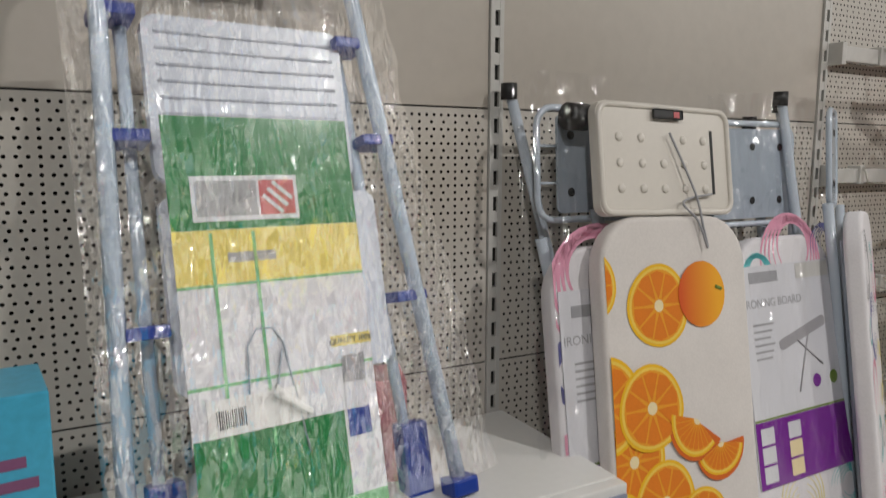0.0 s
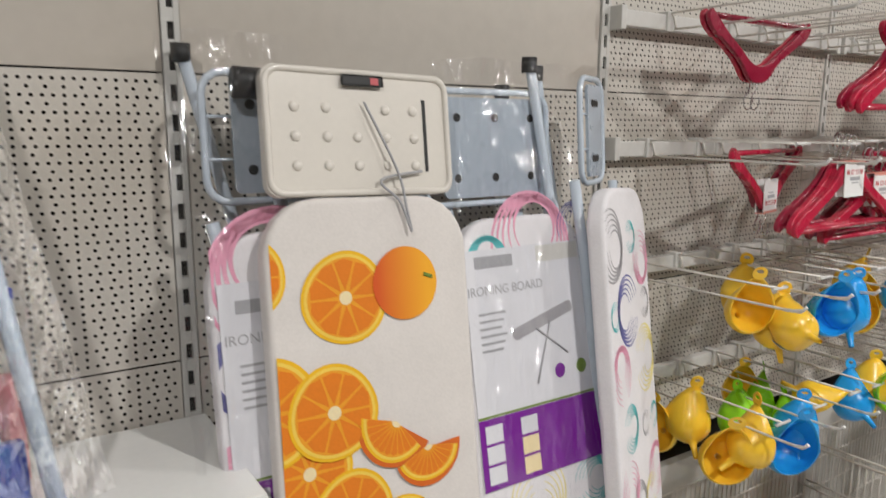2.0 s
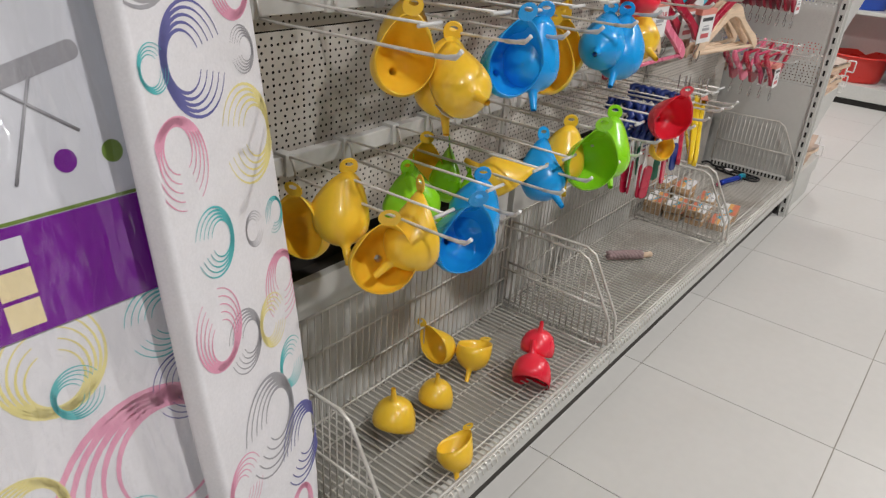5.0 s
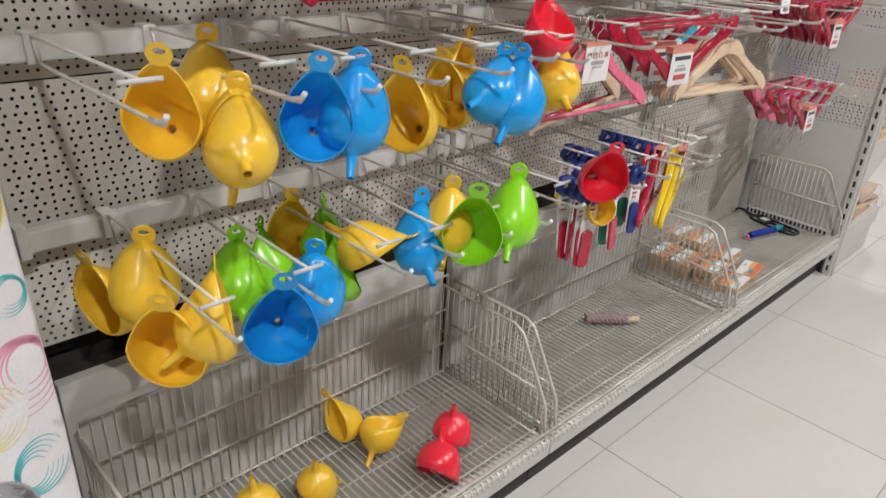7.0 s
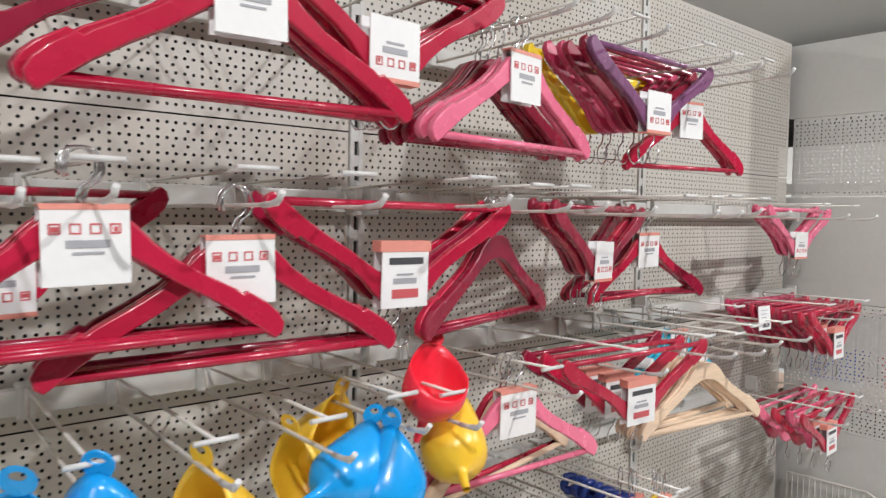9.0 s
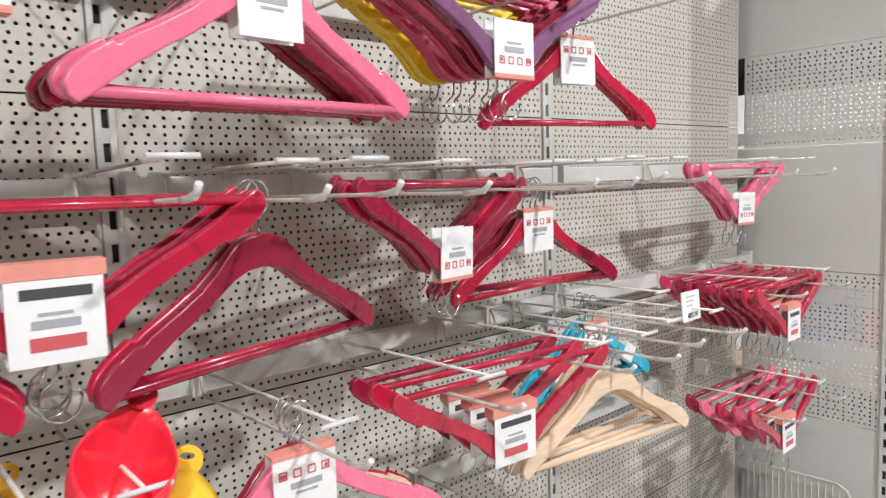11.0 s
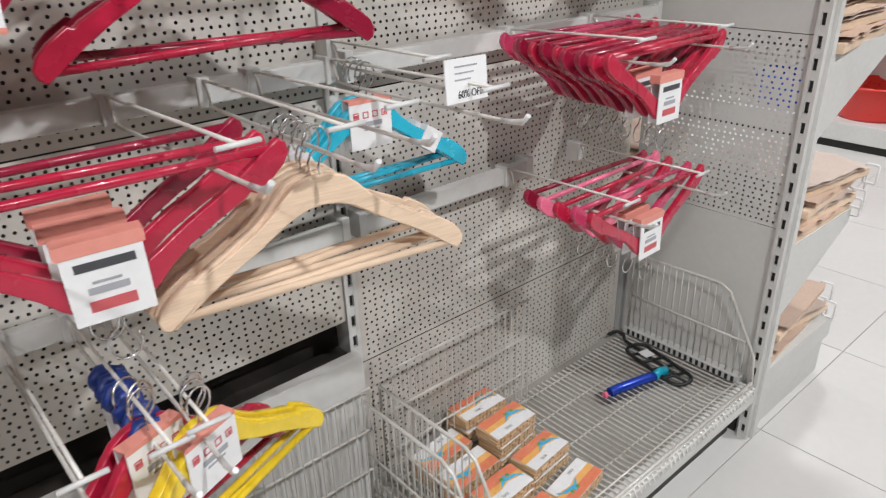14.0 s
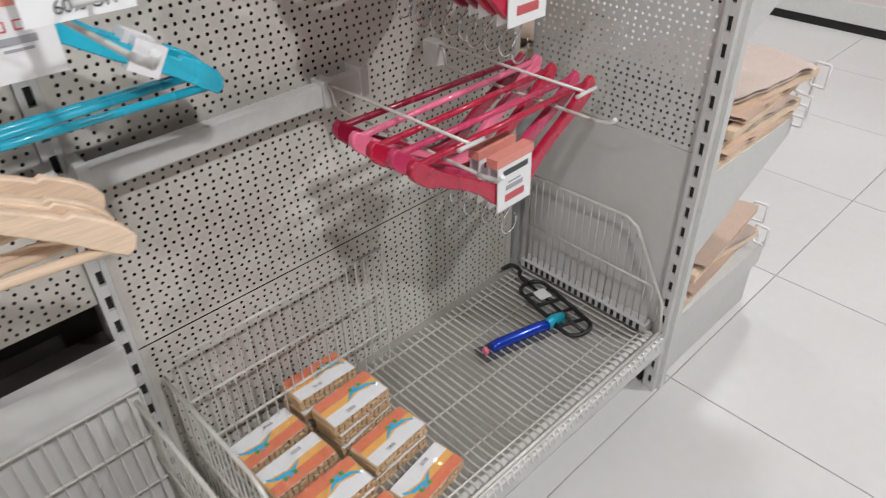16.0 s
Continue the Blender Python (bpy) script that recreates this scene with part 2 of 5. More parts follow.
def panel(parent, x0, x1, z0, z1, holes=True, mat=None, y=WALL_Y):
    if holes:
        me = punched(x0, x1, z0, z1)
        me.materials.append(mat or CREAM)
        ob = new("punched_panel", me)
        ob.parent, ob.location = parent, (0, y, 0)
        part("lip", box(x0, x1, y, y + 0.012, z0 - 0.0005, z0 + 0.001), mat or CREAM, ob)
    else:
        bm = box(x0, x1, y, y + 0.012, z0, z1, 0.0015)
        ob = part("plain_panel", bm, mat or CREAM_PLAIN, parent)
    return ob


ROW, HOLE_R = 0.013, 0.0031
TOP_Z = 2.13
back = tagged(new("wall_gondola"), "cream steel shelving back of punched and plain panels", "shelving wall", kind="structure")
# sheet behind the panels, coloured as the shade inside their holes
part("dark_backing", box(-1.25, 4.79, WALL_Y + 0.05, WALL_Y + 0.06, 0.0, TOP_Z), SHADE_STEEL, back)
G = 0.016
for i, x0 in enumerate([-1.23] + BAYS[:-1]):
    x1 = x0 + 1.0
    low = ((0.64, 1.12),) if i in (3, 4) else ((0.17, 0.52), (0.52, 1.12))
    for z0, z1 in low + ((1.12, 1.618), (1.618, TOP_Z)):
        panel(back, x0 + G, x1 - G, z0 + 0.0015, z1 - 0.0015, holes=not (i < 3 and z0 > 1.5))


SLOT = {}


def upright(x, y, top, turn=0):
    t = thing("slotted_upright", pose(x, y, 0, 0, 0, turn), "pale grey slotted steel shelving upright", "shelving post", "uprights of the shelving")
    bm = bmesh.new()
    w = 0.0145
    add_box(bm, -w, w, 0.008, 0.05, 0.0, top)
    for a, b in ((-w, -0.0055), (0.0055, w)):
        add_box(bm, a, b, 0.0, 0.0079, 0.0, top)
    z = 0.0
    while z < top:
        add_box(bm, -0.0054, 0.0054, 0.0005, 0.0079, z, min(z + 0.022, top))
        z += 0.05
    part("post", bm, STEEL, t)
    if "slot" not in SLOT:
        SLOT["slot"] = to_mesh(box(-0.0054, 0.0054, 0.0068, 0.0082, 0.0005, 0.0275), "slot", DARK)
    z = 0.022
    while z + 0.03 < top:
        ob = new("slot", SLOT["slot"])
        ob.parent, ob.location = t, (0, 0, z)
        z += 0.05
    return t


for x in [-1.23] + BAYS[:-1]:
    upright(x, WALL_Y - 0.006, TOP_Z)


# ---- base decks of the three hook bays and the board bay ----
def base_deck(x0, x1):
    t = thing("base_deck", pose(x0, 0, 0), "pale grey steel base shelf under wire mesh", "base shelf", "base shelves")
    w = x1 - x0
    # plate darker than the lip: shade between the wires is in its colour
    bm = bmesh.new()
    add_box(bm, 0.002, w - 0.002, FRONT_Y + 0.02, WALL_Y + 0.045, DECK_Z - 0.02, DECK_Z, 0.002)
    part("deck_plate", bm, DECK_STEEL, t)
    bm = bmesh.new()
    add_box(bm, 0.002, w - 0.002, FRONT_Y - 0.024, FRONT_Y + 0.0195, DECK_Z - 0.040, DECK_Z + 0.012, 0.004)
    part("front_lip", bm, STEEL, t)
    # the shade under the front lip is put into the kick plate's colour
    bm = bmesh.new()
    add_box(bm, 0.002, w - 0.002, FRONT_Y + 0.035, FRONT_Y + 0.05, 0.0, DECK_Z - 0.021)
    part("kick_plate", bm, SHADE_STEEL, t, "recessed kick plate, coloured dark as the shade under the lip")
    for x in (0.03, w - 0.03):
        part("foot", box(x - 0.02, x + 0.02, FRONT_Y + 0.07, FRONT_Y + 0.109, 0, DECK_Z - 0.021, 0.003), STEEL, t)
    return t


for x0, x1 in zip(BAYS[1:-1], BAYS[2:]):
    base_deck(x0, x1)

# end unit, turned square to the aisle: its back closes the last bay
end = tagged(new("wall_end_unit"), "pale grey steel back of the end shelving unit, punched and plain panels", "shelving end", kind="structure")
EX = 4.80
for z0, z1, holes in ((0.16, 0.665, False), (0.665, 1.15, True), (1.15, 1.545, False), (1.545, 1.85, True), (1.85, TOP_Z, False)):
    if holes:
        me = punched(0.0, 0.43, z0 + 0.002, z1 - 0.002)
        me.materials.append(GREY_PANEL)
        ob = new("punched_panel", me)
        ob.parent = end
        ob.matrix_basis = pose(EX, 0.63, 0, 0, 0, 90)
    else:
        part("plain_panel", box(EX, EX + 0.012, 0.63, WALL_Y + 0.05, z0, z1), GREY_PANEL, end)
# near-black sheet that stands for the shade below the end panel
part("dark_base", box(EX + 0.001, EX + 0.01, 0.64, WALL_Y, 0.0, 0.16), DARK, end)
up = upright(EX - 0.012, 0.612, TOP_Z + 0.1, -90)

# floor tiles, 60.5 cm apart, with open joints
bm = bmesh.new()
add_box(bm, 0.0015, 0.6035, 0.0015, 0.6035, -0.0035, 0.0, 0.0006)
tile_mesh = to_mesh(bm, "tile", TILE)
for i in range(-5, 14):
    for j in range(-4, 6):
        ob = new("tile", tile_mesh)
        ob.parent, ob.location = floor, (2.445 + 0.605 * i, -0.015 + 0.605 * j, 0)

# ---- rails along the back and their hooks ----
ROWS_Z = [0.865, 1.175, 1.48, 1.79]


def back_rail(x0, x1, z):
    t = thing("back_rail", pose(x0, WALL_Y - 0.03, z), "pale grey steel rail holding display hooks", "rail", "hook rails")
    w = x1 - x0
    bm = bmesh.new()
    add_box(bm, 0.02, w - 0.02, -0.012, 0.012, -0.019, 0.019, 0.003)
    part("bar", bm, STEEL, t)
    for x in (0.02, w - 0.02):
        bm = bmesh.new()
        add_box(bm, x - 0.009, x + 0.009, -0.014, 0.03, -0.028, 0.028, 0.002)
        part("bracket", bm, STEEL, t)


for k, z in enumerate(ROWS_Z):
    for x0, x1 in zip(BAYS[2:-1], BAYS[3:]):
        if x1 < 4.5 or k < 3:
            back_rail(x0, (4.30 if k == 0 else x1) if x1 > 4.5 else x1, z)

HOOK = {}


def display_hook(x, z, tip=0.56, scan=True, drop=0.0):
    """A double wire hook: the lower prong carries goods, the upper arm ends in a cross bar for a price card."""
    y0 = WALL_Y - 0.045
    L = y0 - tip
    key = (round(L, 3), scan)
    t = thing("display_hook", pose(x, y0, z + drop, random.uniform(-1.2, 0.8), 0, random.uniform(-1.5, 1.5)), "pale wire display hook with a white tip", "display hook", "hooks on the rails")
    if key not in HOOK:
        H = {}
        H["clip"] = to_mesh(box(-0.011, 0.011, -0.004, 0.032, -0.022, 0.026, 0.002), "clip", STEEL)
        bm = bmesh.new()
        add_tube(bm, smooth_line([(0, 0.0, 0.018), (0, -0.012, 0.012), (0, -0.02, -0.012), (0, -0.035, -0.018), (0, -L * 0.5, -0.017), (0, -L + 0.03, -0.016), (0, -L + 0.008, -0.012), (0, -L, -0.004)], 3), 0.0029, 6)
        H["prong"] = to_mesh(bm, "prong", WIRE)
        bm = bmesh.new()
        add_tube(bm, [(0, -L + 0.045, -0.0165), (0, -L + 0.026, -0.0155), (0, -L + 0.006, -0.011), (0, -L - 0.002, -0.002)], 0.0037, 8)
        H["tip"] = to_mesh(bm, "tip", HOOKWHITE)
        if scan:
            bm = bmesh.new()
            add_tube(bm, [(0, 0.0, 0.02), (0, -0.03, 0.022), (0, -L + 0.06, 0.026)], 0.0026, 6)
            H["card_arm"] = to_mesh(bm, "card_arm", WIRE)
            bm = bmesh.new()
            add_tube(bm, [(-0.026, -L + 0.058, 0.026), (0.026, -L + 0.058, 0.026)], 0.0034, 8)
            H["cross_bar"] = to_mesh(bm, "cross_bar", HOOKWHITE)
        HOOK[key] = H
    for n, me in HOOK[key].items():
        ob = new(n, me)
        ob.parent = t
    return t


HOOK_X = {
    0: [1.925, 2.085, 2.24, 2.36, 2.48, 2.60, 2.70, 2.83, 2.93, 3.04, 3.15, 3.243, 3.30, 4.20, 4.46],
    1: [1.86, 2.04, 2.18, 2.30, 2.44, 2.56, 2.66, 2.864, 3.12, 3.37, 3.514, 3.60, 3.747, 4.20, 4.48],
    2: [1.9, 2.10, 2.18, 2.35, 2.49, 2.71, 2.833, 2.94, 3.06, 3.28, 3.38, 3.476, 3.62, 4.13, 4.36],
    3: [1.95, 2.2, 2.337, 2.42, 2.65, 2.83, 2.93, 3.10, 3.34, 3.46, 3.60],
}
for k, xs in HOOK_X.items():
    for x in xs:
        display_hook(x, ROWS_Z[k], 0.56 if x < 3.8 else 0.62)

# ---- the base of the hook bays: plain boxed panel, wire baskets ----
for x0 in (1.77, 2.77):
    t = thing("boxed_panel", pose(x0, 0, 0), "grimy pale boxed panel behind the wire basket", "panel", "boxed panels")
    bm = bmesh.new()
    add_box(bm, 0.017, 0.983, 1.005, 1.03, DECK_Z, 0.585, 0.002)
    part("face", bm, GREY_PANEL, t)
    # filler whose dark brown stands for the shade in the gap above the face
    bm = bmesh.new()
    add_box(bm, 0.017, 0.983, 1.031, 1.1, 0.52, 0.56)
    part("inner_tray", bm, SHADE_STEEL, t)


def wire_mesh(x0, x1):
    """Deck grid: wires across the depth, bent over the front lip, and carriers along the bay."""
    t = thing("wire_deck", pose(x0, 0, DECK_Z), "worn white wire mesh lying on the base shelf", "wire mesh", "wire decks")
    w = x1 - x0
    bm = bmesh.new()
    n = int(w / 0.0185)
    for i in range(n):
        x = 0.015 + (w - 0.03) * i / (n - 1)
        add_tube(bm, [(x, WALL_Y - 0.03, 0.010), (x, FRONT_Y + 0.045, 0.010), (x, FRONT_Y + 0.018, 0.016), (x, FRONT_Y - 0.020, 0.016), (x, FRONT_Y - 0.028, 0.0)], 0.0029, 4, caps=False)
    tagged(part("cross_wire", bm, WIRE, t), kind="stuff")
    for y, z in ((WALL_Y - 0.05, 0.0050), (0.92, 0.0050), (0.81, 0.0050), (0.70, 0.0050), (FRONT_Y + 0.026, 0.019), (FRONT_Y - 0.016, 0.021)):
        part("carrier", tube([(0.006, y, z), (w - 0.006, y, z)], 0.0026, 6), WIRE, t)
    return t


for x0, x1 in zip(BAYS[1:-1], BAYS[2:]):
    wire_mesh(x0, x1)


def divider(x):
    t = thing("wire_divider", pose(x, 0, DECK_Z), "worn white wire basket divider with a sloping front", "divider", "basket dividers")
    top = [(1.02, 0.0), (1.02, 0.295), (0.74, 0.300), (0.71, 0.285), (0.615, 0.115), (0.605, 0.012)]
    bm = tube(smooth_line([(0, y, z) for y, z in top], 1), 0.0042, 8)
    part("frame_rod", bm, WIRE, t)
    part("foot_rod", tube([(0, 1.02, 0.014), (0, 0.605, 0.014)], 0.003, 6), WIRE, t)
    part("middle_rod", tube([(0, 1.02, 0.15), (0, 0.645, 0.15)], 0.003, 6), WIRE, t)

    def edge(y):
        return 0.298 if y > 0.73 else 0.285 - (0.71 - y) * 1.79
    y = 0.625
    while y < 1.01:
        part("wire", tube([(0.0022, y, 0.014), (0.0022, y, edge(y))], 0.0017, 4), WIRE, t)
        y += 0.021


for x in (1.80, 2.752, 2.795, 3.742, 3.80, 4.775):
    divider(x)


def back_grid(x0, x1, h, y=0.985):
    t = thing("wire_basket", pose(x0, y, DECK_Z), "worn white wire basket back", "wire grid", "basket backs")
    w = x1 - x0
    for z in (0.02, h * 0.35, h * 0.68, h):
        part("rod", tube([(0, 0, z), (w, 0, z)], 0.0032, 6), WIRE, t)
    bm = bmesh.new()
    n = int(w / 0.022)
    for i in range(n + 1):
        x = w * i / n
        add_tube(bm, [(x, -0.002, 0.01), (x, -0.002, h)], 0.0017, 4, caps=False)
    tagged(part("upright_wire", bm, WIRE, t), kind="stuff")


back_grid(1.80, 2.75, 0.335)
back_grid(2.80, 3.75, 0.335)
back_grid(3.82, 4.27, 0.34, 1.0)
for x0, x1 in ((1.80, 2.77), (2.78, 3.77), (3.80, 4.77)):
    t = thing("front_rod", pose(x0, 0.606, DECK_Z + 0.034), "worn white front wire rail of a basket", "wire rail", "basket front rails")
    part("rod", tube([(0, 0, 0), (x1 - x0, 0, 0)], 0.0042, 8), WIRE, t)
    for x in (0.0, 0.33, 0.66, x1 - x0):
        part("stub", tube([(x, 0, -0.02), (x, 0, 0)], 0.003, 6), WIRE, t)
t = thing("slotted_strip", pose(4.77, 0, DECK_Z), "pale strip with dark slots at the foot of the end panel", "strip")
part("strip", box(-0.004, 0.028, 0.64, 1.03, 0.012, 0.034), STEEL, t)
for i in range(20):
    part("slot", box(-0.0052, -0.0045, 0.655 + i * 0.0185, 0.664 + i * 0.0185, 0.014, 0.032), DARK, t)

# ---- shelf of the ladder bay ----
t = thing("shelf", pose(-1.23, 0, 1.0), "white steel shelf with a blue-grey price strip", "shelf", "shelves of the ladder bay")
part("board", box(0.01, 2.02, 0.715, 1.05, -0.01, 0.017, 0.003), WHITE_SHELF, t)
part("front_edge", box(0.01, 2.02, 0.69, 0.7148, -0.03, 0.016, 0.004), WHITE_SHELF, t)
part("price_strip", box(0.012, 2.015, 0.684, 0.6898, -0.045, 0.0, 0.001), material("blue_grey_price_strip", (0.25, 0.28, 0.38), 0.35), t, "blue-grey plastic price strip")
for x in (0.985, 1.985):
    bm = bmesh.new()
    add_prism(bm, [(0.71, -0.012), (1.05, -0.012), (1.05, -0.10), (1.0, -0.10)], x - 0.002, x + 0.002, "x")
    part("bracket", bm, STEEL, t)


# ---- clothes hangers ----
def plastic(name, c, rough=0.28, coat=0.3):
    return material(name, c, rough, vary=0.07, scale=14, fine=140, coat=coat, per_object=0.08, bump=0.02)


COLOURS = {
    "crimson": plastic("crimson_lacquer", (0.46, 0.012, 0.046)),
    "maroon": plastic("maroon_lacquer", (0.28, 0.009, 0.036)),
    "rose": plastic("rose_lacquer", (0.54, 0.045, 0.12)),
    "pink": plastic("pink_lacquer", (0.80, 0.17, 0.28)),
    "yellow": plastic("yellow_lacquer", (0.85, 0.60, 0.02)),
    "cyan": plastic("cyan_lacquer", (0.02, 0.42, 0.58)),
    "purple": plastic("dusty_purple_lacquer", (0.22, 0.08, 0.18)),
    "wood": material("bare_pale_wood", (0.74, 0.55, 0.39), 0.5, vary=0.18, scale=10, fine=70, bump=0.05, stretch=(0.5, 8, 8), per_object=0.1),
}
CARD = material("white_card", (0.80, 0.79, 0.78), 0.5, vary=0.03)
CARD_TOP = material("salmon_card", (0.72, 0.28, 0.22), 0.5, vary=0.06)
INK = material("dark_print", (0.06, 0.06, 0.065), 0.5)
GREYINK = material("grey_print", (0.36, 0.36, 0.38), 0.5)
REDINK = material("red_print", (0.55, 0.10, 0.11), 0.45)
STRAP = material("white_adhesive_strip", (0.78, 0.76, 0.76), 0.4)
FILM = material("clear_plastic", (0.9, 0.9, 0.9), 0.08, alpha=0.16)

UP = [(0.0, 0.0), (0.018, -0.001), (0.036, -0.007), (0.051, -0.019), (0.068, -0.037), (0.092, -0.056), (0.125, -0.075), (0.160, -0.093), (0.169, -0.100), (0.175, -0.097), (0.200, -0.113), (0.214, -0.126), (0.221, -0.139), (0.218, -0.151)]
LOW = [(0.209, -0.157), (0.194, -0.147), (0.160, -0.122), (0.125, -0.100), (0.092, -0.082), (0.066, -0.065), (0.044, -0.051), (0.024, -0.043), (0.010, -0.041), (0.0, -0.040)]
HANG = {}


def hanger_meshes():
    if HANG:
        return HANG
    bm = bmesh.new()
    half = UP + LOW
    outline = half + [(-u, v) for u, v in half[::-1][1:-1]]
    fs = add_prism(bm, outline, -0.0062, 0.0062, "y")
    es = [e for f in fs[:2] for e in f.edges]
    bmesh.ops.bevel(bm, geom=es, offset=0.0022, segments=2, affect="EDGES", profile=0.5)
    for f in bm.faces:
        f.smooth = len(f.verts) < 8
    HANG["body"] = bm
    bm = bmesh.new()
    add_tube(bm, [(-0.200, 0, -0.145), (0.200, 0, -0.145)], 0.0056, 10)
    HANG["bar"] = bm
    pts = [(0, 0, -0.006), (0, 0, 0.012), (0.004, 0, 0.022)] + [(0.019 * math.cos(radians(a)), 0, 0.043 + 0.021 * math.sin(radians(a))) for a in range(-40, 211, 25)]
    HANG["hook"] = tube(pts, 0.0016, 6)
    bm = bmesh.new()
    add_box(bm, -0.042, 0.042, -0.0105, -0.0085, -0.078, 0.003)
    add_box(bm, -0.042, 0.042, 0.0085, 0.0105, -0.078, 0.003)
    HANG["card"] = bm
    bm = bmesh.new()
    add_box(bm, -0.0425, 0.0425, -0.0108, 0.0108, 0.0032, 0.0052)
    add_box(bm, -0.0425, 0.0425, -0.0112, -0.0107, -0.001, 0.0032)
    HANG["card_top"] = bm
    bm = bmesh.new()
    add_box(bm, -0.0455, 0.0455, -0.0112, 0.0112, -0.094, -0.0783)
    HANG["card_fold"] = bm
    bm = bmesh.new()
    for x in (-0.031, -0.012, 0.007, 0.026):
        for a, b, c, d in ((0, 0.011, 0, 0.0016), (0, 0.011, 0.0094, 0.011), (0, 0.0016, 0.0016, 0.0094), (0.0094, 0.011, 0.0016, 0.0094)):
            add_box(bm, x - 0.004 + a, x - 0.004 + b, -0.0112, -0.0106, -0.026 + c, -0.026 + d)
    add_box(bm, -0.033, -0.026, -0.0112, -0.0106, -0.0235, -0.0185)
    add_box(bm, 0.026, 0.030, -0.0112, -0.0106, -0.0235, -0.0185)
    HANG["icon_print"] = bm
    bm = bmesh.new()
    add_box(bm, -0.02, 0.022, -0.0112, -0.0106, -0.040, -0.032)
    add_box(bm, -0.014, 0.016, -0.0112, -0.0106, -0.047, -0.044)
    HANG["grey_print"] = bm
    bm = bmesh.new()
    add_box(bm, -0.032, 0.030, -0.0112, -0.0106, -0.070, -0.060)
    HANG["dark_bar"] = bm
    bm = bmesh.new()
    add_box(bm, -0.024, 0.024, -0.0112, -0.0106, -0.024, -0.011)
    HANG["red_block"] = bm
    for s, n in ((-1, "strip"), (1, "end_strip")):
        bm = bmesh.new()
        q = Matrix.Translation((s * 0.13, 0, -0.089)) @ Matrix.Rotation(s * radians(32), 4, "Y")
        add_box(bm, -0.02, 0.02, -0.0085, 0.0085, -0.020, 0.020, turn=q)
        HANG[n] = bm
    for k in list(HANG):
        HANG[k] = to_mesh(HANG[k], k, CARD)
    return HANG


PAINT = {"bar": None, "body": None, "hook": CHROME, "card": CARD, "card_top": CARD_TOP, "card_fold": CARD_TOP, "icon_print": REDINK, "grey_print": GREYINK, "dark_bar": INK, "red_block": REDINK, "strip": STRAP, "end_strip": STRAP}
HMESH = {}
NICE = {"crimson": "glossy crimson wooden", "maroon": "dark maroon wooden", "rose": "rose-red wooden", "pink": "bright pink wooden", "yellow": "bright yellow wooden", "cyan": "cyan-blue wooden", "purple": "dusty purple wooden", "wood": "bare pale wooden"}


def hanger(x, y, z, yaw, colour, inverted=False, card=False, lean=0.0, roll=0.0, strip=False, bulk=False):
    """z: the height of the prong that carries it; bulk: a card with salmon fold, dark bar and red block."""
    hm = hanger_meshes()
    if inverted:
        m = pose(x, y, z - 0.137, lean, roll, yaw) @ Matrix.Rotation(math.pi, 4, "Y")
    else:
        m = pose(x, y, z - 0.060, lean, roll, yaw)
    how = "hung upside down" if inverted else "on its chrome hook"
    t = thing("clothes_hanger", m, f"{NICE[colour]} clothes hanger {how}" + (", white card" if card else ""), "clothes hanger", "hangers on the display")
    names = ["body", "bar", "hook"] + (["card"] + (["card_fold", "dark_bar", "red_block", "grey_print"] if bulk else ["card_top", "icon_print", "grey_print"]) if card else []) + (["strip", "end_strip"] if strip else [])
    top = None
    for n in names:
        key = (n, colour if PAINT[n] is None else "")
        if key not in HMESH:
            me = hm[n].copy()
            me.materials.clear()
            me.materials.append(PAINT[n] or COLOURS[colour])
            HMESH[key] = me
        ob = new(n, HMESH[key])
        ob.parent = top if (top and n not in ("body", "bar", "hook", "card", "strip", "end_strip")) else t
        if n == "card":
            top = ob
    return t


def hangers(x, y, row, n, dy, yaw, colours, inverted=False, cards=(0,), drop=0.0, spread=2.5, strip=False, bulk=False):
    """A stack on one or two prongs, the first at the front; cards: which of them carry one."""
    for i in range(n):
        c = colours[i % len(colours)]
        hanger(x + random.uniform(-0.006, 0.006), y + i * dy, ROWS_Z[row] - 0.012 + drop + 0.004 * i * 0.3, yaw + random.uniform(-spread, spread), c, inverted, i in cards, random.uniform(-2, 2), random.uniform(-1.2, 1.2), strip, bulk)


random.seed(4)
C, M, R, P = "crimson", "maroon", "rose", "pink"
# top row
hangers(2.337, 0.615, 3, 4, 0.014, -1, [C, C, C, M], cards=(0,), drop=0.009)
hangers(2.534, 0.625, 3, 4, 0.022, 2, [C, C, M, C], True, cards=(0,), drop=-0.009)
hangers(2.83, 0.668, 3, 2, 0.016, 6, [P, P], cards=(0,))
hangers(2.83, 0.72, 3, 4, 0.018, 8, [M, M, C, M], cards=())
hangers(3.228, 0.668, 3, 8, 0.026, 2, ["purple", M, M, R, R, R, "yellow", "yellow"], True, cards=(0,), drop=-0.012)
hangers(3.46, 0.73, 3, 2, 0.016, -4, [C, C], cards=(0,), drop=-0.002)
hangers(2.10, 0.86, 3, 2, 0.02, 4, [M, C], True, cards=())
# second row
hangers(2.177, 0.655, 2, 4, 0.014, 2, [C, C, C, M], cards=(0,), drop=0.048)
hangers(2.12, 0.82, 2, 2, 0.02, 12, [C, M], True, cards=(0,))
hangers(2.352, 0.668, 2, 3, 0.02, -3, [C, C, M], cards=(0,), drop=0.015)
hangers(2.60, 0.685, 2, 3, 0.024, -1, [C, M, C], True, cards=(0,), drop=-0.008, bulk=True)
hangers(2.835, 0.724, 2, 2, 0.018, 17, [M, C], cards=(), drop=0.015)
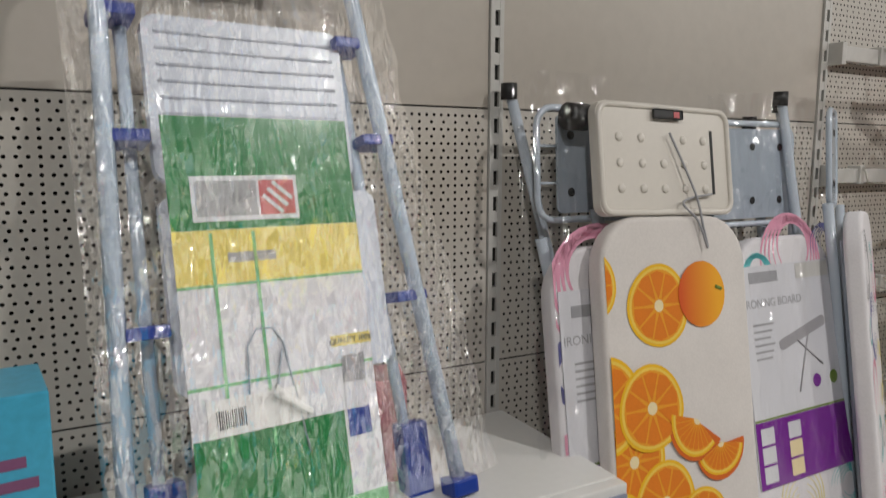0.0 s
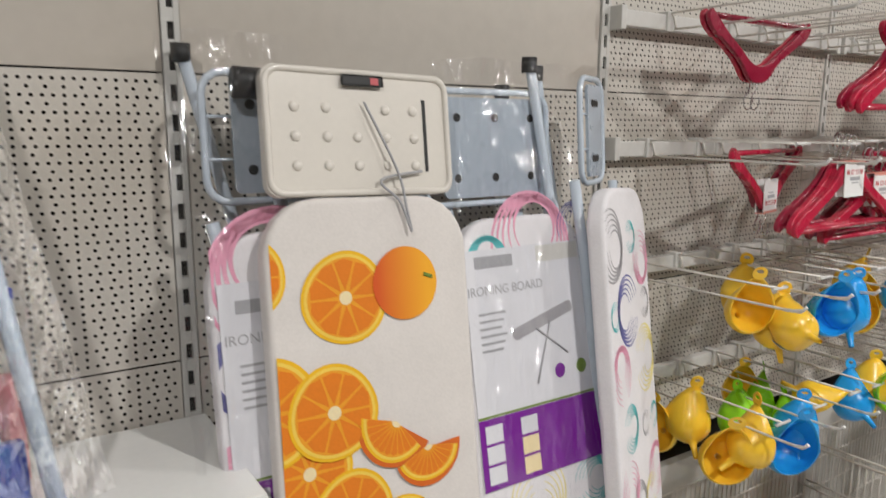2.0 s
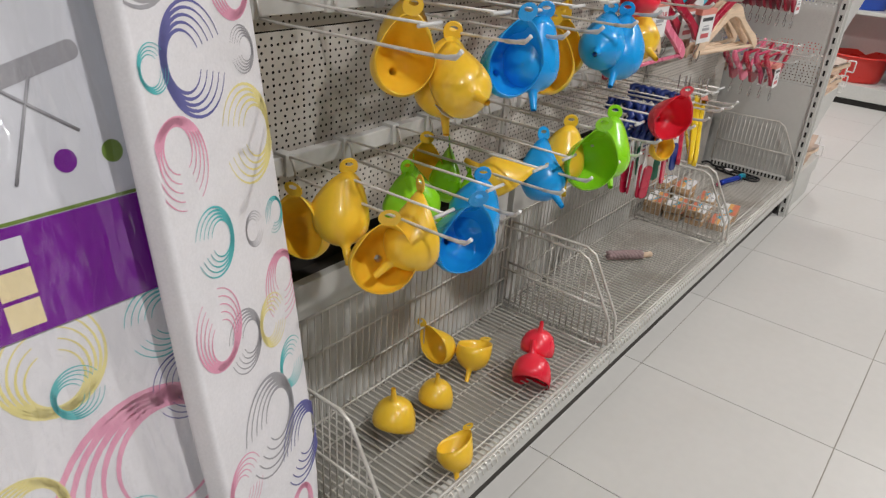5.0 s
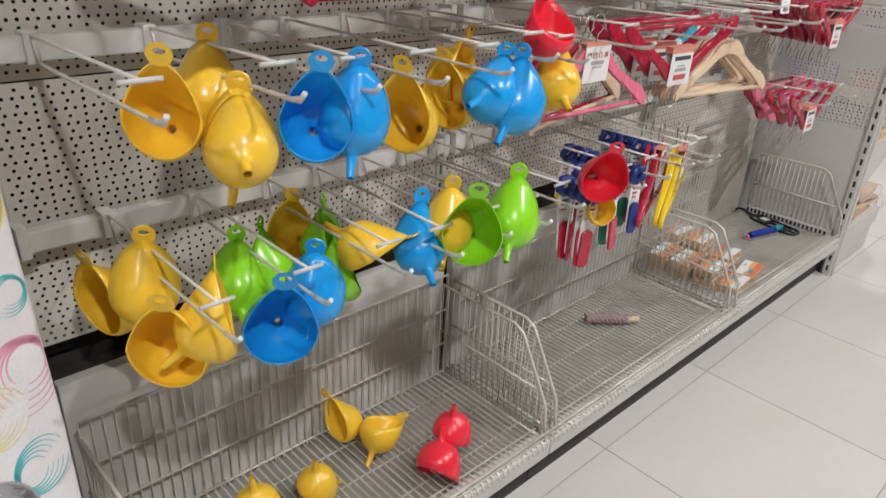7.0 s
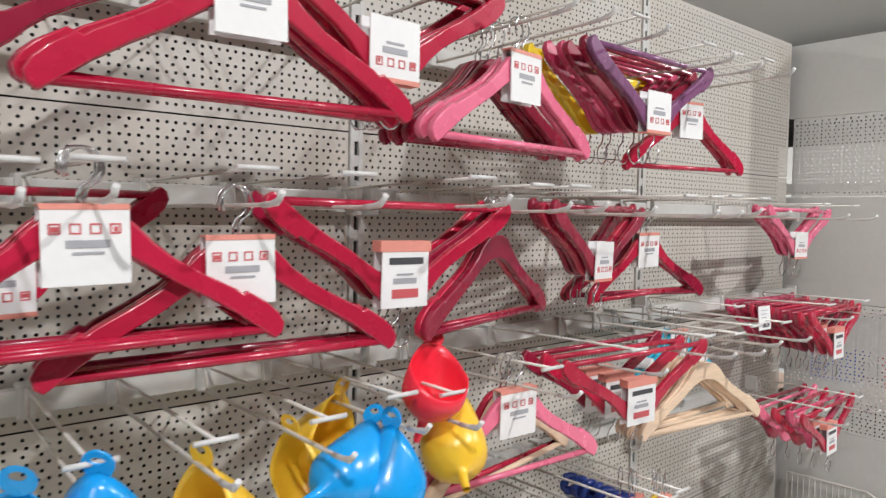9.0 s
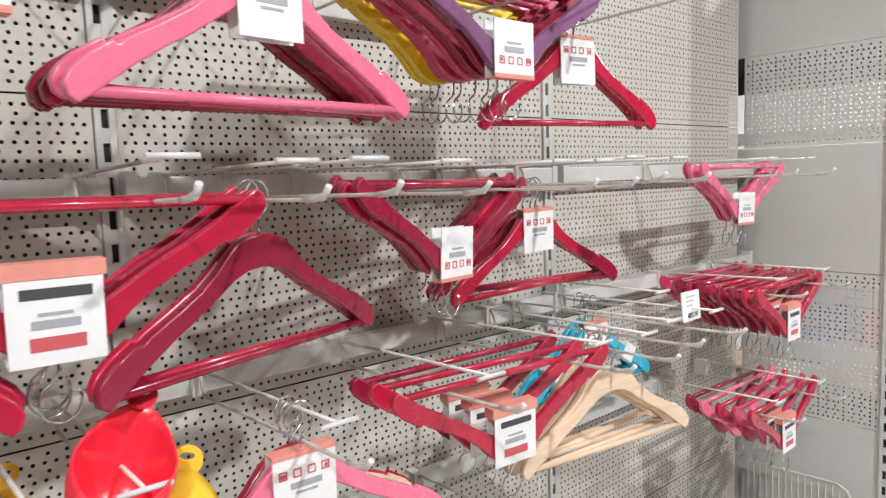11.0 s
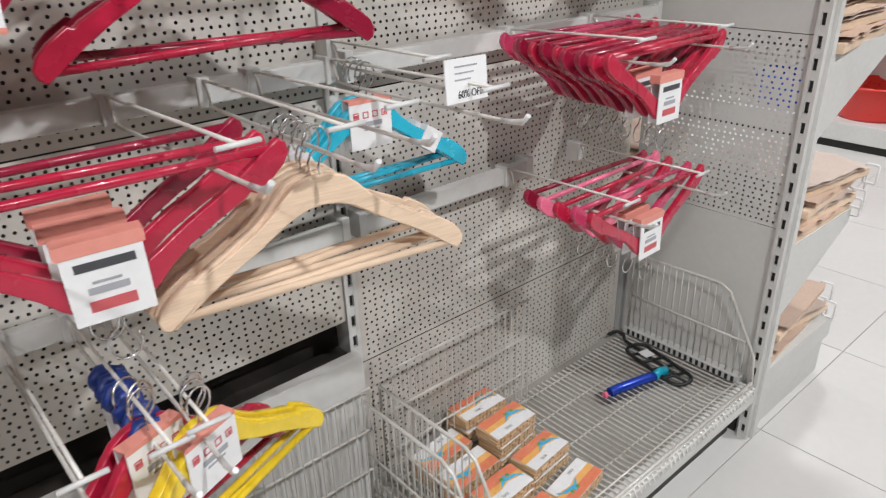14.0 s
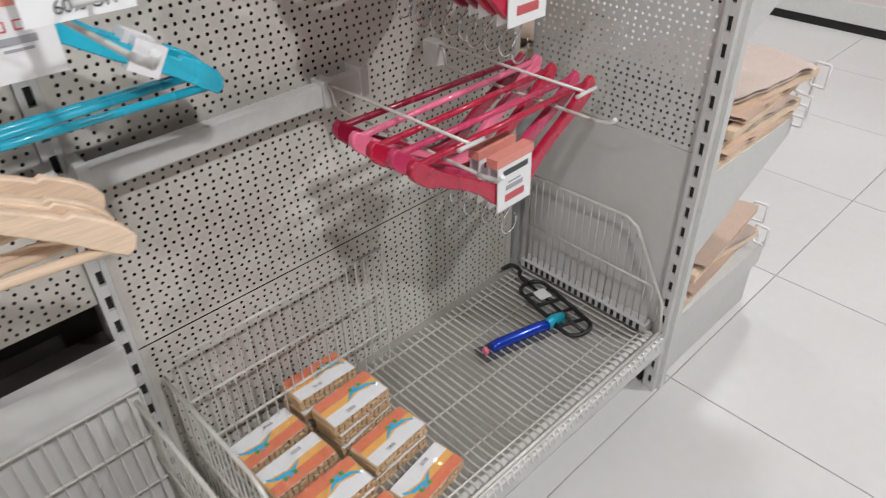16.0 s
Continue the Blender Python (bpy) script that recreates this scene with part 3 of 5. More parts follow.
hangers(3.178, 0.762, 2, 4, 0.02, 14, [M, C, M, M], True, cards=(0,), drop=-0.004)
hangers(3.476, 0.84, 2, 1, 0.02, 2, [C], cards=(0,), drop=0.006)
hangers(3.485, 0.868, 2, 2, 0.02, -13, [M, C], cards=(), drop=0.004)
hangers(4.245, 0.80, 2, 3, 0.022, 0, [P, P, R], True, cards=(0,), drop=0.01)
# third row
hangers(2.864, 0.69, 1, 1, 0.02, -2, [P], cards=(0,), drop=0.052)
hangers(2.868, 0.715, 1, 2, 0.02, 8, ["wood", C], cards=(), drop=0.045)
hangers(3.248, 0.70, 1, 3, 0.055, -7, [C, C, M], True, cards=(0, 1, 2), drop=0.002, bulk=True)
hangers(3.514, 0.70, 1, 5, 0.016, -5, ["wood"], cards=(), drop=0.015, spread=4)
hangers(3.747, 0.912, 1, 3, 0.02, 1, ["cyan"], cards=(0,), drop=0.036, strip=True)
hangers(4.335, 0.71, 1, 10, 0.028, 0, [C, C, M, M, C, M, C, M, R, R], True, cards=(0, 2), drop=0.004, bulk=True)
# lowest row
hangers(4.333, 0.718, 0, 5, 0.042, -1, [C, R, C, P, M], True, cards=(0, 1), drop=0.008, bulk=True)
hangers(3.30, 0.665, 0, 3, 0.013, 23, ["yellow"], cards=(0,), drop=0.058)
hangers(3.243, 0.70, 0, 3, 0.016, 23, [C], cards=(0,), drop=0.062)


# ---- sale card ----
def sale_card():
    t = thing("sale_card", pose(3.752, 0.672, 1.219, -6, 3, 8), "small white sale card on a hook arm", "price card")
    part("card", box(-0.046, 0.046, -0.001, 0.001, -0.042, 0.018), CARD, t)
    words("60% OFF", 0.015, pose(0.006, -0.0016, -0.036, 90, 0, 0), t, INK)
    bm = bmesh.new()
    for i in range(3):
        add_box(bm, -0.026, 0.024 - 0.008 * i, -0.0016, -0.0011, 0.006 - 0.009 * i, 0.008 - 0.009 * i)
    part("print_lines", bm, GREYINK, t)


sale_card()
display_hook(3.752, ROWS_Z[1] + 0.03, 0.68)

# ---- kitchen funnels ----
FUNNEL = {
    "yellow": material("yellow_polythene", (0.93, 0.58, 0.045), 0.3, vary=0.04, coat=0.15, sub=0.25, per_object=0.05),
    "blue": material("blue_polythene", (0.008, 0.34, 0.80), 0.28, vary=0.04, coat=0.15, sub=0.1, per_object=0.05),
    "green": material("lime_polythene", (0.28, 0.70, 0.02), 0.28, vary=0.04, coat=0.15, sub=0.15, per_object=0.05),
    "red": material("coral_red_polythene", (0.88, 0.03, 0.06), 0.28, vary=0.04, coat=0.15, sub=0.15, per_object=0.05),
}
FM = {}


def funnel_mesh(colour):
    """Round-bellied funnel with an obliquely cut mouth, a short spout and a holed hanging tab."""
    if colour in FM:
        return FM[colour]
    bm = bmesh.new()
    outer = [(0.0062, -0.098), (0.0074, -0.080), (0.0090, -0.062), (0.013, -0.0565), (0.026, -0.051), (0.039, -0.042), (0.049, -0.030), (0.056, -0.013), (0.0585, 0.006), (0.0578, 0.022), (0.0565, 0.034)]
    inner = [(0.0545, 0.034), (0.0558, 0.022), (0.0565, 0.006), (0.054, -0.0125), (0.0472, -0.0285), (0.0375, -0.040), (0.025, -0.0487), (0.0085, -0.0545), (0.0068, -0.062), (0.0055, -0.080), (0.0045, -0.098)]
    add_lathe(bm, outer + inner, 32)
    bmesh.ops.remove_doubles(bm, verts=bm.verts, dist=1e-6)
    for v in bm.verts:
        if v.co.z > -0.03:
            k = (v.co.z + 0.03) / 0.064
            u = v.co.x / 0.058
            v.co.z += k * 0.036 * u
            v.co.y *= 1 - 0.30 * k * max(u, 0)
            v.co.x *= 1 + (0.28 if u > 0 else 0.02) * k * k
    body = to_mesh(bm, "bowl", FUNNEL[colour])
    bm = bmesh.new()
    ring = []
    for k in range(14):
        a = math.tau * k / 14
        ring.append((math.cos(a), math.sin(a)))
    vo = [[bm.verts.new((0.079 + c * 0.014, s * 0.019, z + 0.8 * c * 0.014)) for c, s in ring] for z in (0.0745, 0.077)]
    vi = [[bm.verts.new((0.083 + c * 0.004, s * 0.009, z + 0.8 * (0.004 + c * 0.004))) for c, s in ring] for z in (0.0745, 0.077)]
    for k in range(14):
        j = (k + 1) % 14
        bm.faces.new((vo[1][k], vo[1][j], vi[1][j], vi[1][k]))
        bm.faces.new((vo[0][j], vo[0][k], vi[0][k], vi[0][j]))
        bm.faces.new((vo[0][k], vo[0][j], vo[1][j], vo[1][k]))
        bm.faces.new((vi[0][j], vi[0][k], vi[1][k], vi[1][j]))
    tab = to_mesh(bm, "hanging_tab", FUNNEL[colour])
    FM[colour] = (body, tab)
    return FM[colour]


def funnel(x, y, z, colour, mouth, tab=(0, 0, 1), size=1.0, sticker=False, how="hanging from a display hook"):
    """mouth: the way its opening faces; tab: the way its tab points."""
    zc = Vector(mouth).normalized()
    xc = (Vector(tab) - zc * Vector(tab).dot(zc)).normalized()
    yc = zc.cross(xc)
    m = Matrix((xc, yc, zc)).transposed().to_4x4()
    body, tab_me = funnel_mesh(colour)
    t = thing("funnel", Matrix.Translation((x, y, z)) @ m @ Matrix.Scale(size, 4), f"glossy {colour} plastic kitchen funnel {how}", "funnel", "plastic funnels")
    for n, me in (("bowl", body), ("hanging_tab", tab_me)):
        ob = new(n, me)
        ob.parent = t
    if sticker:
        q = Matrix.Rotation(radians(sticker), 4, "Z") @ Matrix.Translation((0.0592, 0, 0.012)) @ Matrix.Rotation(radians(-10), 4, "Y")
        bm = bmesh.new()
        add_box(bm, -0.0006, 0.0006, -0.016, 0.016, -0.02, 0.02, turn=q)
        s = part("sticker", bm, CARD, t, "white barcode sticker")
        bm = bmesh.new()
        for i in range(9):
            add_box(bm, 0.0006, 0.001, -0.012 + i * 0.0028, -0.0108 + i * 0.0028, 0.002, 0.014, turn=q)
        part("barcode", bm, INK, s)
    return t


Y, B, Gn, Rd = "yellow", "blue", "green", "red"
TAG = 200
FUNNELS = [
    (1.934, 0.730, 1.119, Y, (-0.45, -0.75, 0.45), 0, 0.90), (2.024, 0.800, 1.121, Y, (0.55, 0.6, 0.45), 0, 0.89), (2.005, 0.655, 1.085, Y, (0.38, 0.85, 0.05), TAG, 0.87), (2.030, 0.715, 1.067, Y, (0.45, 0.5, 0.75), 0, 0.91),
    (2.112, 0.635, 1.109, B, (-0.42, -0.75, 0.42), 0, 0.92), (2.178, 0.63, 1.105, B, (0.45, 0.45, 0.85), TAG, 0.90), (2.326, 0.680, 1.072, Y, (-0.78, -0.35, 0.45), 0, 0.93),
    (2.486, 0.740, 1.071, Y, (-0.85, -0.25, 0.35), 0, 0.90), (2.54, 0.80, 1.10, Y, (0.3, -0.8, 0.4), 0, 0.88), (2.490, 0.650, 1.102, B, (0.88, 0.30, 0.05), 0, 0.86), (2.542, 0.630, 1.077, B, (0.75, 0.25, 0.6), TAG, 0.90),
    (2.695, 0.660, 1.095, Y, (0.45, 0.8, 0.35), 0, 0.90), (2.642, 0.650, 1.198, Rd, (0.22, -0.20, 0.95), 0, 0.84),
    (1.880, 0.920, 0.768, Y, (-0.85, -0.30, 0.40), 0, 0.97), (1.913, 0.850, 0.809, Y, (0.35, 0.55, 0.70), 0, 0.96), (1.904, 0.735, 0.760, Y, (-0.55, -0.65, 0.35), 0, 1.06), (1.957, 0.705, 0.795, Y, (0.75, -0.30, 0.60), 0, 0.99),
    (2.05, 0.80, 0.79, Gn, (0.3, 0.8, 0.4), 0, 0.86), (2.139, 0.85, 0.772, Gn, (-0.4, 0.6, 0.5), 0, 0.86), (2.245, 0.93, 0.79, Y, (-0.5, -0.5, 0.5), 0, 0.86), (2.285, 0.88, 0.775, Gn, (0.4, -0.4, 0.6), 0, 0.86), (2.262, 0.79, 0.745, Gn, (0.5, -0.2, 0.7), 0, 0.84),
    (2.055, 0.670, 0.771, B, (-0.40, -0.80, 0.38), 0, 1.05), (2.14, 0.70, 0.785, B, (0.5, 0.45, 0.75), 0, 0.92), (2.279, 0.74, 0.825, Y, (0.35, -0.55, -0.30), 0, 0.88), (2.367, 0.68, 0.820, B, (0.35, 0.8, 0.4), 0, 0.90),
    (2.419, 0.665, 0.850, Y, (0.55, 0.45, 0.65), 0, 0.86), (2.419, 0.60, 0.862, Gn, (-0.62, -0.62, 0.40), 0, 0.98), (2.552, 0.62, 0.845, Gn, (0.65, 0.5, 0.5), 0, 0.94), (2.789, 0.58, 0.898, Rd, (-0.58, -0.72, 0.25), 0, 0.88),
]
for x, y, z, c, mouth, st, size in FUNNELS:
    funnel(x, y, z, c, mouth, (0.15, 0.05, 1) if mouth[2] < 0.9 else (0.4, 1, 0), size, st)
D = DECK_Z + 0.009
for x, y, z, c, mouth, size in [
    (2.366, 0.935, D + 0.056, Y, (-0.55, 0.2, 0.30), 0.80), (2.411, 0.850, D + 0.056, Y, (0.60, 0.25, 0.55), 0.86), (2.205, 0.815, D + 0.047, Y, (0.12, 0.1, -1), 0.78),
    (2.066, 0.832, D + 0.053, Y, (0.08, 0, -1), 0.92), (2.074, 0.650, D + 0.05, Y, (0.45, 0.5, 0.75), 0.74), (2.455, 0.685, D + 0.050, Rd, (-0.35, -0.3, -1), 0.92), (2.525, 0.715, D + 0.090, Rd, (0.05, 0.05, -1), 0.82),
]:
    funnel(x, y, z, c, mouth, (1, 0.3, 0.2), size, how="lying on the wire deck")


# ---- ironing boards ----
def flat(name, c, rough=0.75, **k):
    return material(name, c, rough, vary=0.07, scale=12, fine=260, bump=0.06, **k)


CLOTH = flat("off_white_cotton_cover", (0.70, 0.66, 0.63), 0.85)
CLOTH_W = flat("white_cotton_cover", (0.76, 0.74, 0.76), 0.8)
PRINT = {"pink": flat("pink_print", (0.78, 0.35, 0.48)), "teal": flat("teal_print", (0.10, 0.48, 0.50)), "navy": flat("navy_print", (0.13, 0.13, 0.34)), "grey": flat("grey_ring_print", (0.36, 0.35, 0.37)), "lemon": flat("lemon_print", (0.80, 0.70, 0.30))}
RIND, PITH, SEG, FLESH, FLESH2, CORE = flat("orange_rind_print", (0.84, 0.47, 0.012)), flat("orange_pith_print", (0.86, 0.58, 0.09)), flat("orange_segment_print", (0.82, 0.34, 0.018)), flat("orange_flesh_print", (0.76, 0.20, 0.008)), flat("deep_orange_print", (0.66, 0.13, 0.012)), flat("pale_core_print", (0.84, 0.70, 0.42))
FRUIT = flat("blushing_orange_print", (0.80, 0.3, 0.02))
fn = FRUIT.node_tree
fc, fx, fr = fn.nodes.new("ShaderNodeTexCoord"), fn.nodes.new("ShaderNodeSeparateXYZ"), fn.nodes.new("ShaderNodeMapRange")
fm = fn.nodes.new("ShaderNodeMixRGB")
fr.inputs["From Min"].default_value, fr.inputs["From Max"].default_value = 0.0, 0.095
fm.inputs[1].default_value, fm.inputs[2].default_value = (0.66, 0.09, 0.010, 1), (0.88, 0.40, 0.02, 1)
fn.links.new(fc.outputs["Object"], fx.inputs[0]), fn.links.new(fx.outputs["X"], fr.inputs[0]), fn.links.new(fr.outputs[0], fm.inputs[0])
fn.links.new(fm.outputs[0], fn.nodes["Principled BSDF"].inputs["Base Color"])
LEAF = flat("green_stem_print", (0.16, 0.25, 0.04))
PURPLE = material("purple_glossy_print", (0.20, 0.02, 0.30), 0.25, coat=0.4)
LABEL = material("glossy_white_label", (0.74, 0.74, 0.78), 0.22, coat=0.5, vary=0.03)
TUBE = material("pale_blue_enamel", (0.55, 0.62, 0.70), 0.25, coat=0.4, vary=0.04)
TRAY = material("grey_blue_enamel", (0.40, 0.46, 0.53), 0.28, coat=0.4, vary=0.04)
BLACK = material("black_rubber", (0.015, 0.015, 0.016), 0.5)
CREAM_PLASTIC = material("cream_plastic", (0.70, 0.66, 0.60), 0.32, vary=0.03, coat=0.15)


def clip_x(bm, w):
    for s in (-1, 1):
        bmesh.ops.bisect_plane(bm, geom=bm.verts[:] + bm.edges[:] + bm.faces[:], plane_co=(s * w, 0, 0), plane_no=(s, 0, 0), clear_outer=True)


def disc(bm, cx, cz, r, y, mi, a0=0, a1=360, n=36, r0=0.0, wob=0.0):
    """A flat disc, ring or sector lying at depth y."""
    full = a1 - a0 >= 360
    k = n + (0 if full else 1)
    def p(i, rr):
        a = radians(a0 + (a1 - a0) * i / n)
        q = rr * (1 + wob * math.sin(3 * a + cx * 40))
        return (cx + q * math.cos(a), y, cz + q * math.sin(a))
    out = [bm.verts.new(p(i, r)) for i in range(k)]
    if r0:
        inn = [bm.verts.new(p(i, r0)) for i in range(k)]
        for i in range(n):
            j = (i + 1) % k
            bm.faces.new((out[i], out[j], inn[j], inn[i])).material_index = mi
    else:
        c = bm.verts.new((cx, y, cz))
        for i in range(n):
            bm.faces.new((c, out[i], out[(i + 1) % k])).material_index = mi


def orange_slice(bm, cx, cz, r, y, a0=0, a1=360):
    disc(bm, cx, cz, r, y, 0, a0, a1, wob=0.02)
    disc(bm, cx, cz, r * 0.93, y - 0.0002, 1, a0, a1, wob=0.02)
    disc(bm, cx, cz, r * 0.86, y - 0.0004, 2, a0, a1, wob=0.02)
    n = 10
    for i in range(n):
        a = a0 + (a1 - a0) * (i + 0.5) / n
        w = (a1 - a0) / n * 0.45
        ca, sa = math.cos(radians(a)), math.sin(radians(a))
        pts = [(0.16, 0), (0.5, -w * 0.95), (0.80, -w), (0.84, 0), (0.80, w), (0.5, w * 0.95)]
        vs = [bm.verts.new((cx + r * q * math.cos(radians(a + d)), y - 0.0006, cz + r * q * math.sin(radians(a + d)))) for q, d in pts]
        bm.faces.new(vs).material_index = 3
    disc(bm, cx, cz, r * 0.15, y - 0.0008, 4, a0, a1, 12)


def rings(bm, cx, cz, r, y, mi, turn, n=5):
    """Nested crescents, thick on one side, as printed on the covers."""
    for j in range(n):
        rj = r * (1 - 0.115 * j)
        ox, oz = math.cos(radians(turn)) * r * 0.085 * j, math.sin(radians(turn)) * r * 0.085 * j
        N = 30
        A, Bv = [], []
        for i in range(N + 1):
            a = radians(turn - 160 + 320 * i / N)
            th = r * 0.078 * (0.25 + 0.88 * (0.5 + 0.5 * math.cos(a - radians(turn))))
            A.append(bm.verts.new((cx + ox + rj * math.cos(a), y, cz + oz + rj * math.sin(a))))
            Bv.append(bm.verts.new((cx + ox + (rj - th) * math.cos(a), y, cz + oz + (rj - th) * math.sin(a))))
        for i in range(N):
            bm.faces.new((A[i], A[i + 1], Bv[i + 1], Bv[i])).material_index = mi


def board_body(w, L, nose):
    """Padded board: rounded square end up, narrowing nose down."""
    h = w / 2
    right = [(h * 0.30, 0.0), (h * 0.55, 0.03), (h * 0.72, 0.09)] if nose else [(h * 0.7, 0.0), (h * 0.9, 0.02), (h * 0.97, 0.07)]
    right += [(h * 0.88, 0.20), (h * 0.96, 0.34)] if nose else [(h, 0.2), (h, 0.34)]
    right += [(h, 0.5), (h, L - 0.10)] + [(h - 0.09 + 0.09 * math.cos(radians(a)), L - 0.09 + 0.09 * math.sin(radians(a))) for a in range(10, 91, 16)]
    outline = right + [(-u, v) for u, v in right[::-1]]
    bm = bmesh.new()
    fs = add_prism(bm, outline, -0.021, 0.016, "y")
    bmesh.ops.bevel(bm, geom=[e for f in fs[:2] for e in f.edges], offset=0.010, segments=4, affect="EDGES", profile=0.55)
    for f in bm.faces:
        f.smooth = len(f.verts) < 9
    return bm


def ironing_board(m, w, L, cover, label, nose=True):
    t = thing("ironing_board", m, label, "ironing board", "folded ironing boards")
    body = part("padded_top", board_body(w, L, nose), cover, t)
    part("underside", box(-w / 2 + 0.03, w / 2 - 0.03, 0.0165, 0.024, 0.15, L - 0.06, 0.002), TRAY, t, "grey enamelled steel underside")
    for s in (-1, 1):
        part("leg", tube([(s * 0.07, 0.040, 0.08), (s * 0.10, 0.040, L - 0.15), (s * 0.13, 0.04, L + 0.02)], 0.011, 10), TUBE, t)
    return t, body


# board with orange slices
t, body = ironing_board(pose(0.985, 0.645, 0.187, -9.5, 1.5, 0) @ Matrix.Scale(1.025, 4), 0.36, 1.217, CLOTH, "folded ironing board, off-white cover printed with orange slices", False)
bm = bmesh.new()
SL = [(-0.207, 1.116, 0.059), (-0.055, 1.074, 0.073), (-0.192, 0.915, 0.084), (-0.087, 0.9, 0.075), (-0.132, 0.815, 0.071), (-0.064, 0.735, 0.071), (-0.177, 0.705, 0.067), (0.024, 0.69, 0.056), (-0.107, 0.635, 0.065), (0.02, 0.515, 0.063), (-0.062, 0.535, 0.071), (-0.162, 0.495, 0.071), (-0.102, 0.395, 0.065), (0.048, 0.375, 0.065), (-0.032, 0.285, 0.067), (-0.152, 0.235, 0.065)]
for k, (x, z, r) in enumerate(SL):
    orange_slice(bm, x, z, r, -0.0213 - 0.0011 * (k % 4))
fruit = bmesh.new()
disc(fruit, 0.053, 1.088, 0.060, -0.0240, 0)
part("fruit_print", fruit, FRUIT, body, "printed whole orange, red to amber").location.z = -0.014
for x, z, r, a in ((0.02, 0.862, 0.070, 160), (0.075, 0.812, 0.064, 200), (0.10, 0.63, 0.052, 195), (-0.02, 0.645, 0.05, 170)):
    disc(bm, x, z, r, -0.0250, 5, a, a + 165, 20)
    orange_slice(bm, x, z + 0.004, r * 0.93, -0.0253, a + 5, a + 150)
clip_x(bm, 0.172)
part("orange_print", bm, [RIND, PITH, SEG, FLESH, CORE, FLESH2], body, "printed orange slices and segments").location.z = -0.014
part("stem_print", tube([(0.088, -0.0248, 1.100), (0.104, -0.0248, 1.094)], 0.0035, 6, flat=0.2), LEAF, body).location.z = -0.014
REST = [(u, v + (0.010 * (1 - (u / 0.165) ** 2) if v > 1.40 else 0)) for u, v in round_rect(-0.165, 0.165, 1.262, 1.460, 0.022, 5)]
bm = bmesh.new()
add_prism(bm, REST, -0.012, 0.006, "y")
rest = part("iron_rest", bm, CREAM_PLASTIC, t, "cream moulded plastic iron rest")
bm = tube([(u * 0.965, -0.0125, 1.362 + (v - 1.362) * 0.945) for u, v in REST], 0.0055, 8, closed=True)
part("rim", bm, CREAM_PLASTIC, rest)
for i in range(5):
    for j in range(3):
        if (i, j) not in ((2, 2),):
            bm = bmesh.new()
            bmesh.ops.create_uvsphere(bm, u_segments=10, v_segments=6, radius=0.0085, matrix=Matrix.Translation((-0.115 + 0.052 * i, -0.0125, 1.31 + 0.045 * j)) @ Matrix.Diagonal((1, 0.5, 1, 1)))
            for f in bm.faces:
                f.smooth = True
            part("stud", bm, CREAM_PLASTIC, rest)
part("slot", box(0.112, 0.118, -0.0132, -0.012, 1.30, 1.42), BLACK, rest)
part("badge", box(-0.036, 0.036, -0.0192, -0.0182, 1.435, 1.452, 0.003), BLACK, rest, "dark oval badge with a red mark")
part("badge_mark", box(0.014, 0.028, -0.0198, -0.0193, 1.438, 1.449), REDINK, rest)
cable = part("cable", tube(smooth_line([(0.0, -0.02, 1.41), (0.05, -0.026, 1.30), (0.06, -0.03, 1.24), (0.066, -0.032, 1.20), (0.05, -0.028, 1.25), (0.02, -0.024, 1.285), (0.10, -0.02, 1.30)], 5), 0.0022, 6), GREYINK, t, "thin grey cable")
bm = bmesh.new()
add_lathe(bm, [(0.0, 0.0), (0.024, 0.0), (0.024, 0.042), (0.0, 0.042)], 20)
bmesh.ops.transform(bm, matrix=pose(-0.15, 0.03, 1.44, 0, -90, 0), verts=bm.verts)
cap = part("end_cap", bm, BLACK, t, "ribbed black plastic cap")
for ob in (rest, cable, cap):
    ob.location.z = -0.043

# white boards with printed rings
RNG = ["pink", "teal", "navy", "grey", "lemon"]
RM = [PRINT[k] for k in RNG]


def ring_print(body, w, spots, y=-0.0214):
    bm = bmesh.new()
    for k, (x, z, r, c, turn) in enumerate(spots):
        rings(bm, x, z, r, y - 0.0002 * (k % 3), RNG.index(c), turn, 5 if r > 0.03 else 4)
    clip_x(bm, w / 2 - 0.006)
    part("ring_print", bm, RM, body, "printed pink, teal, navy, grey and yellow rings")


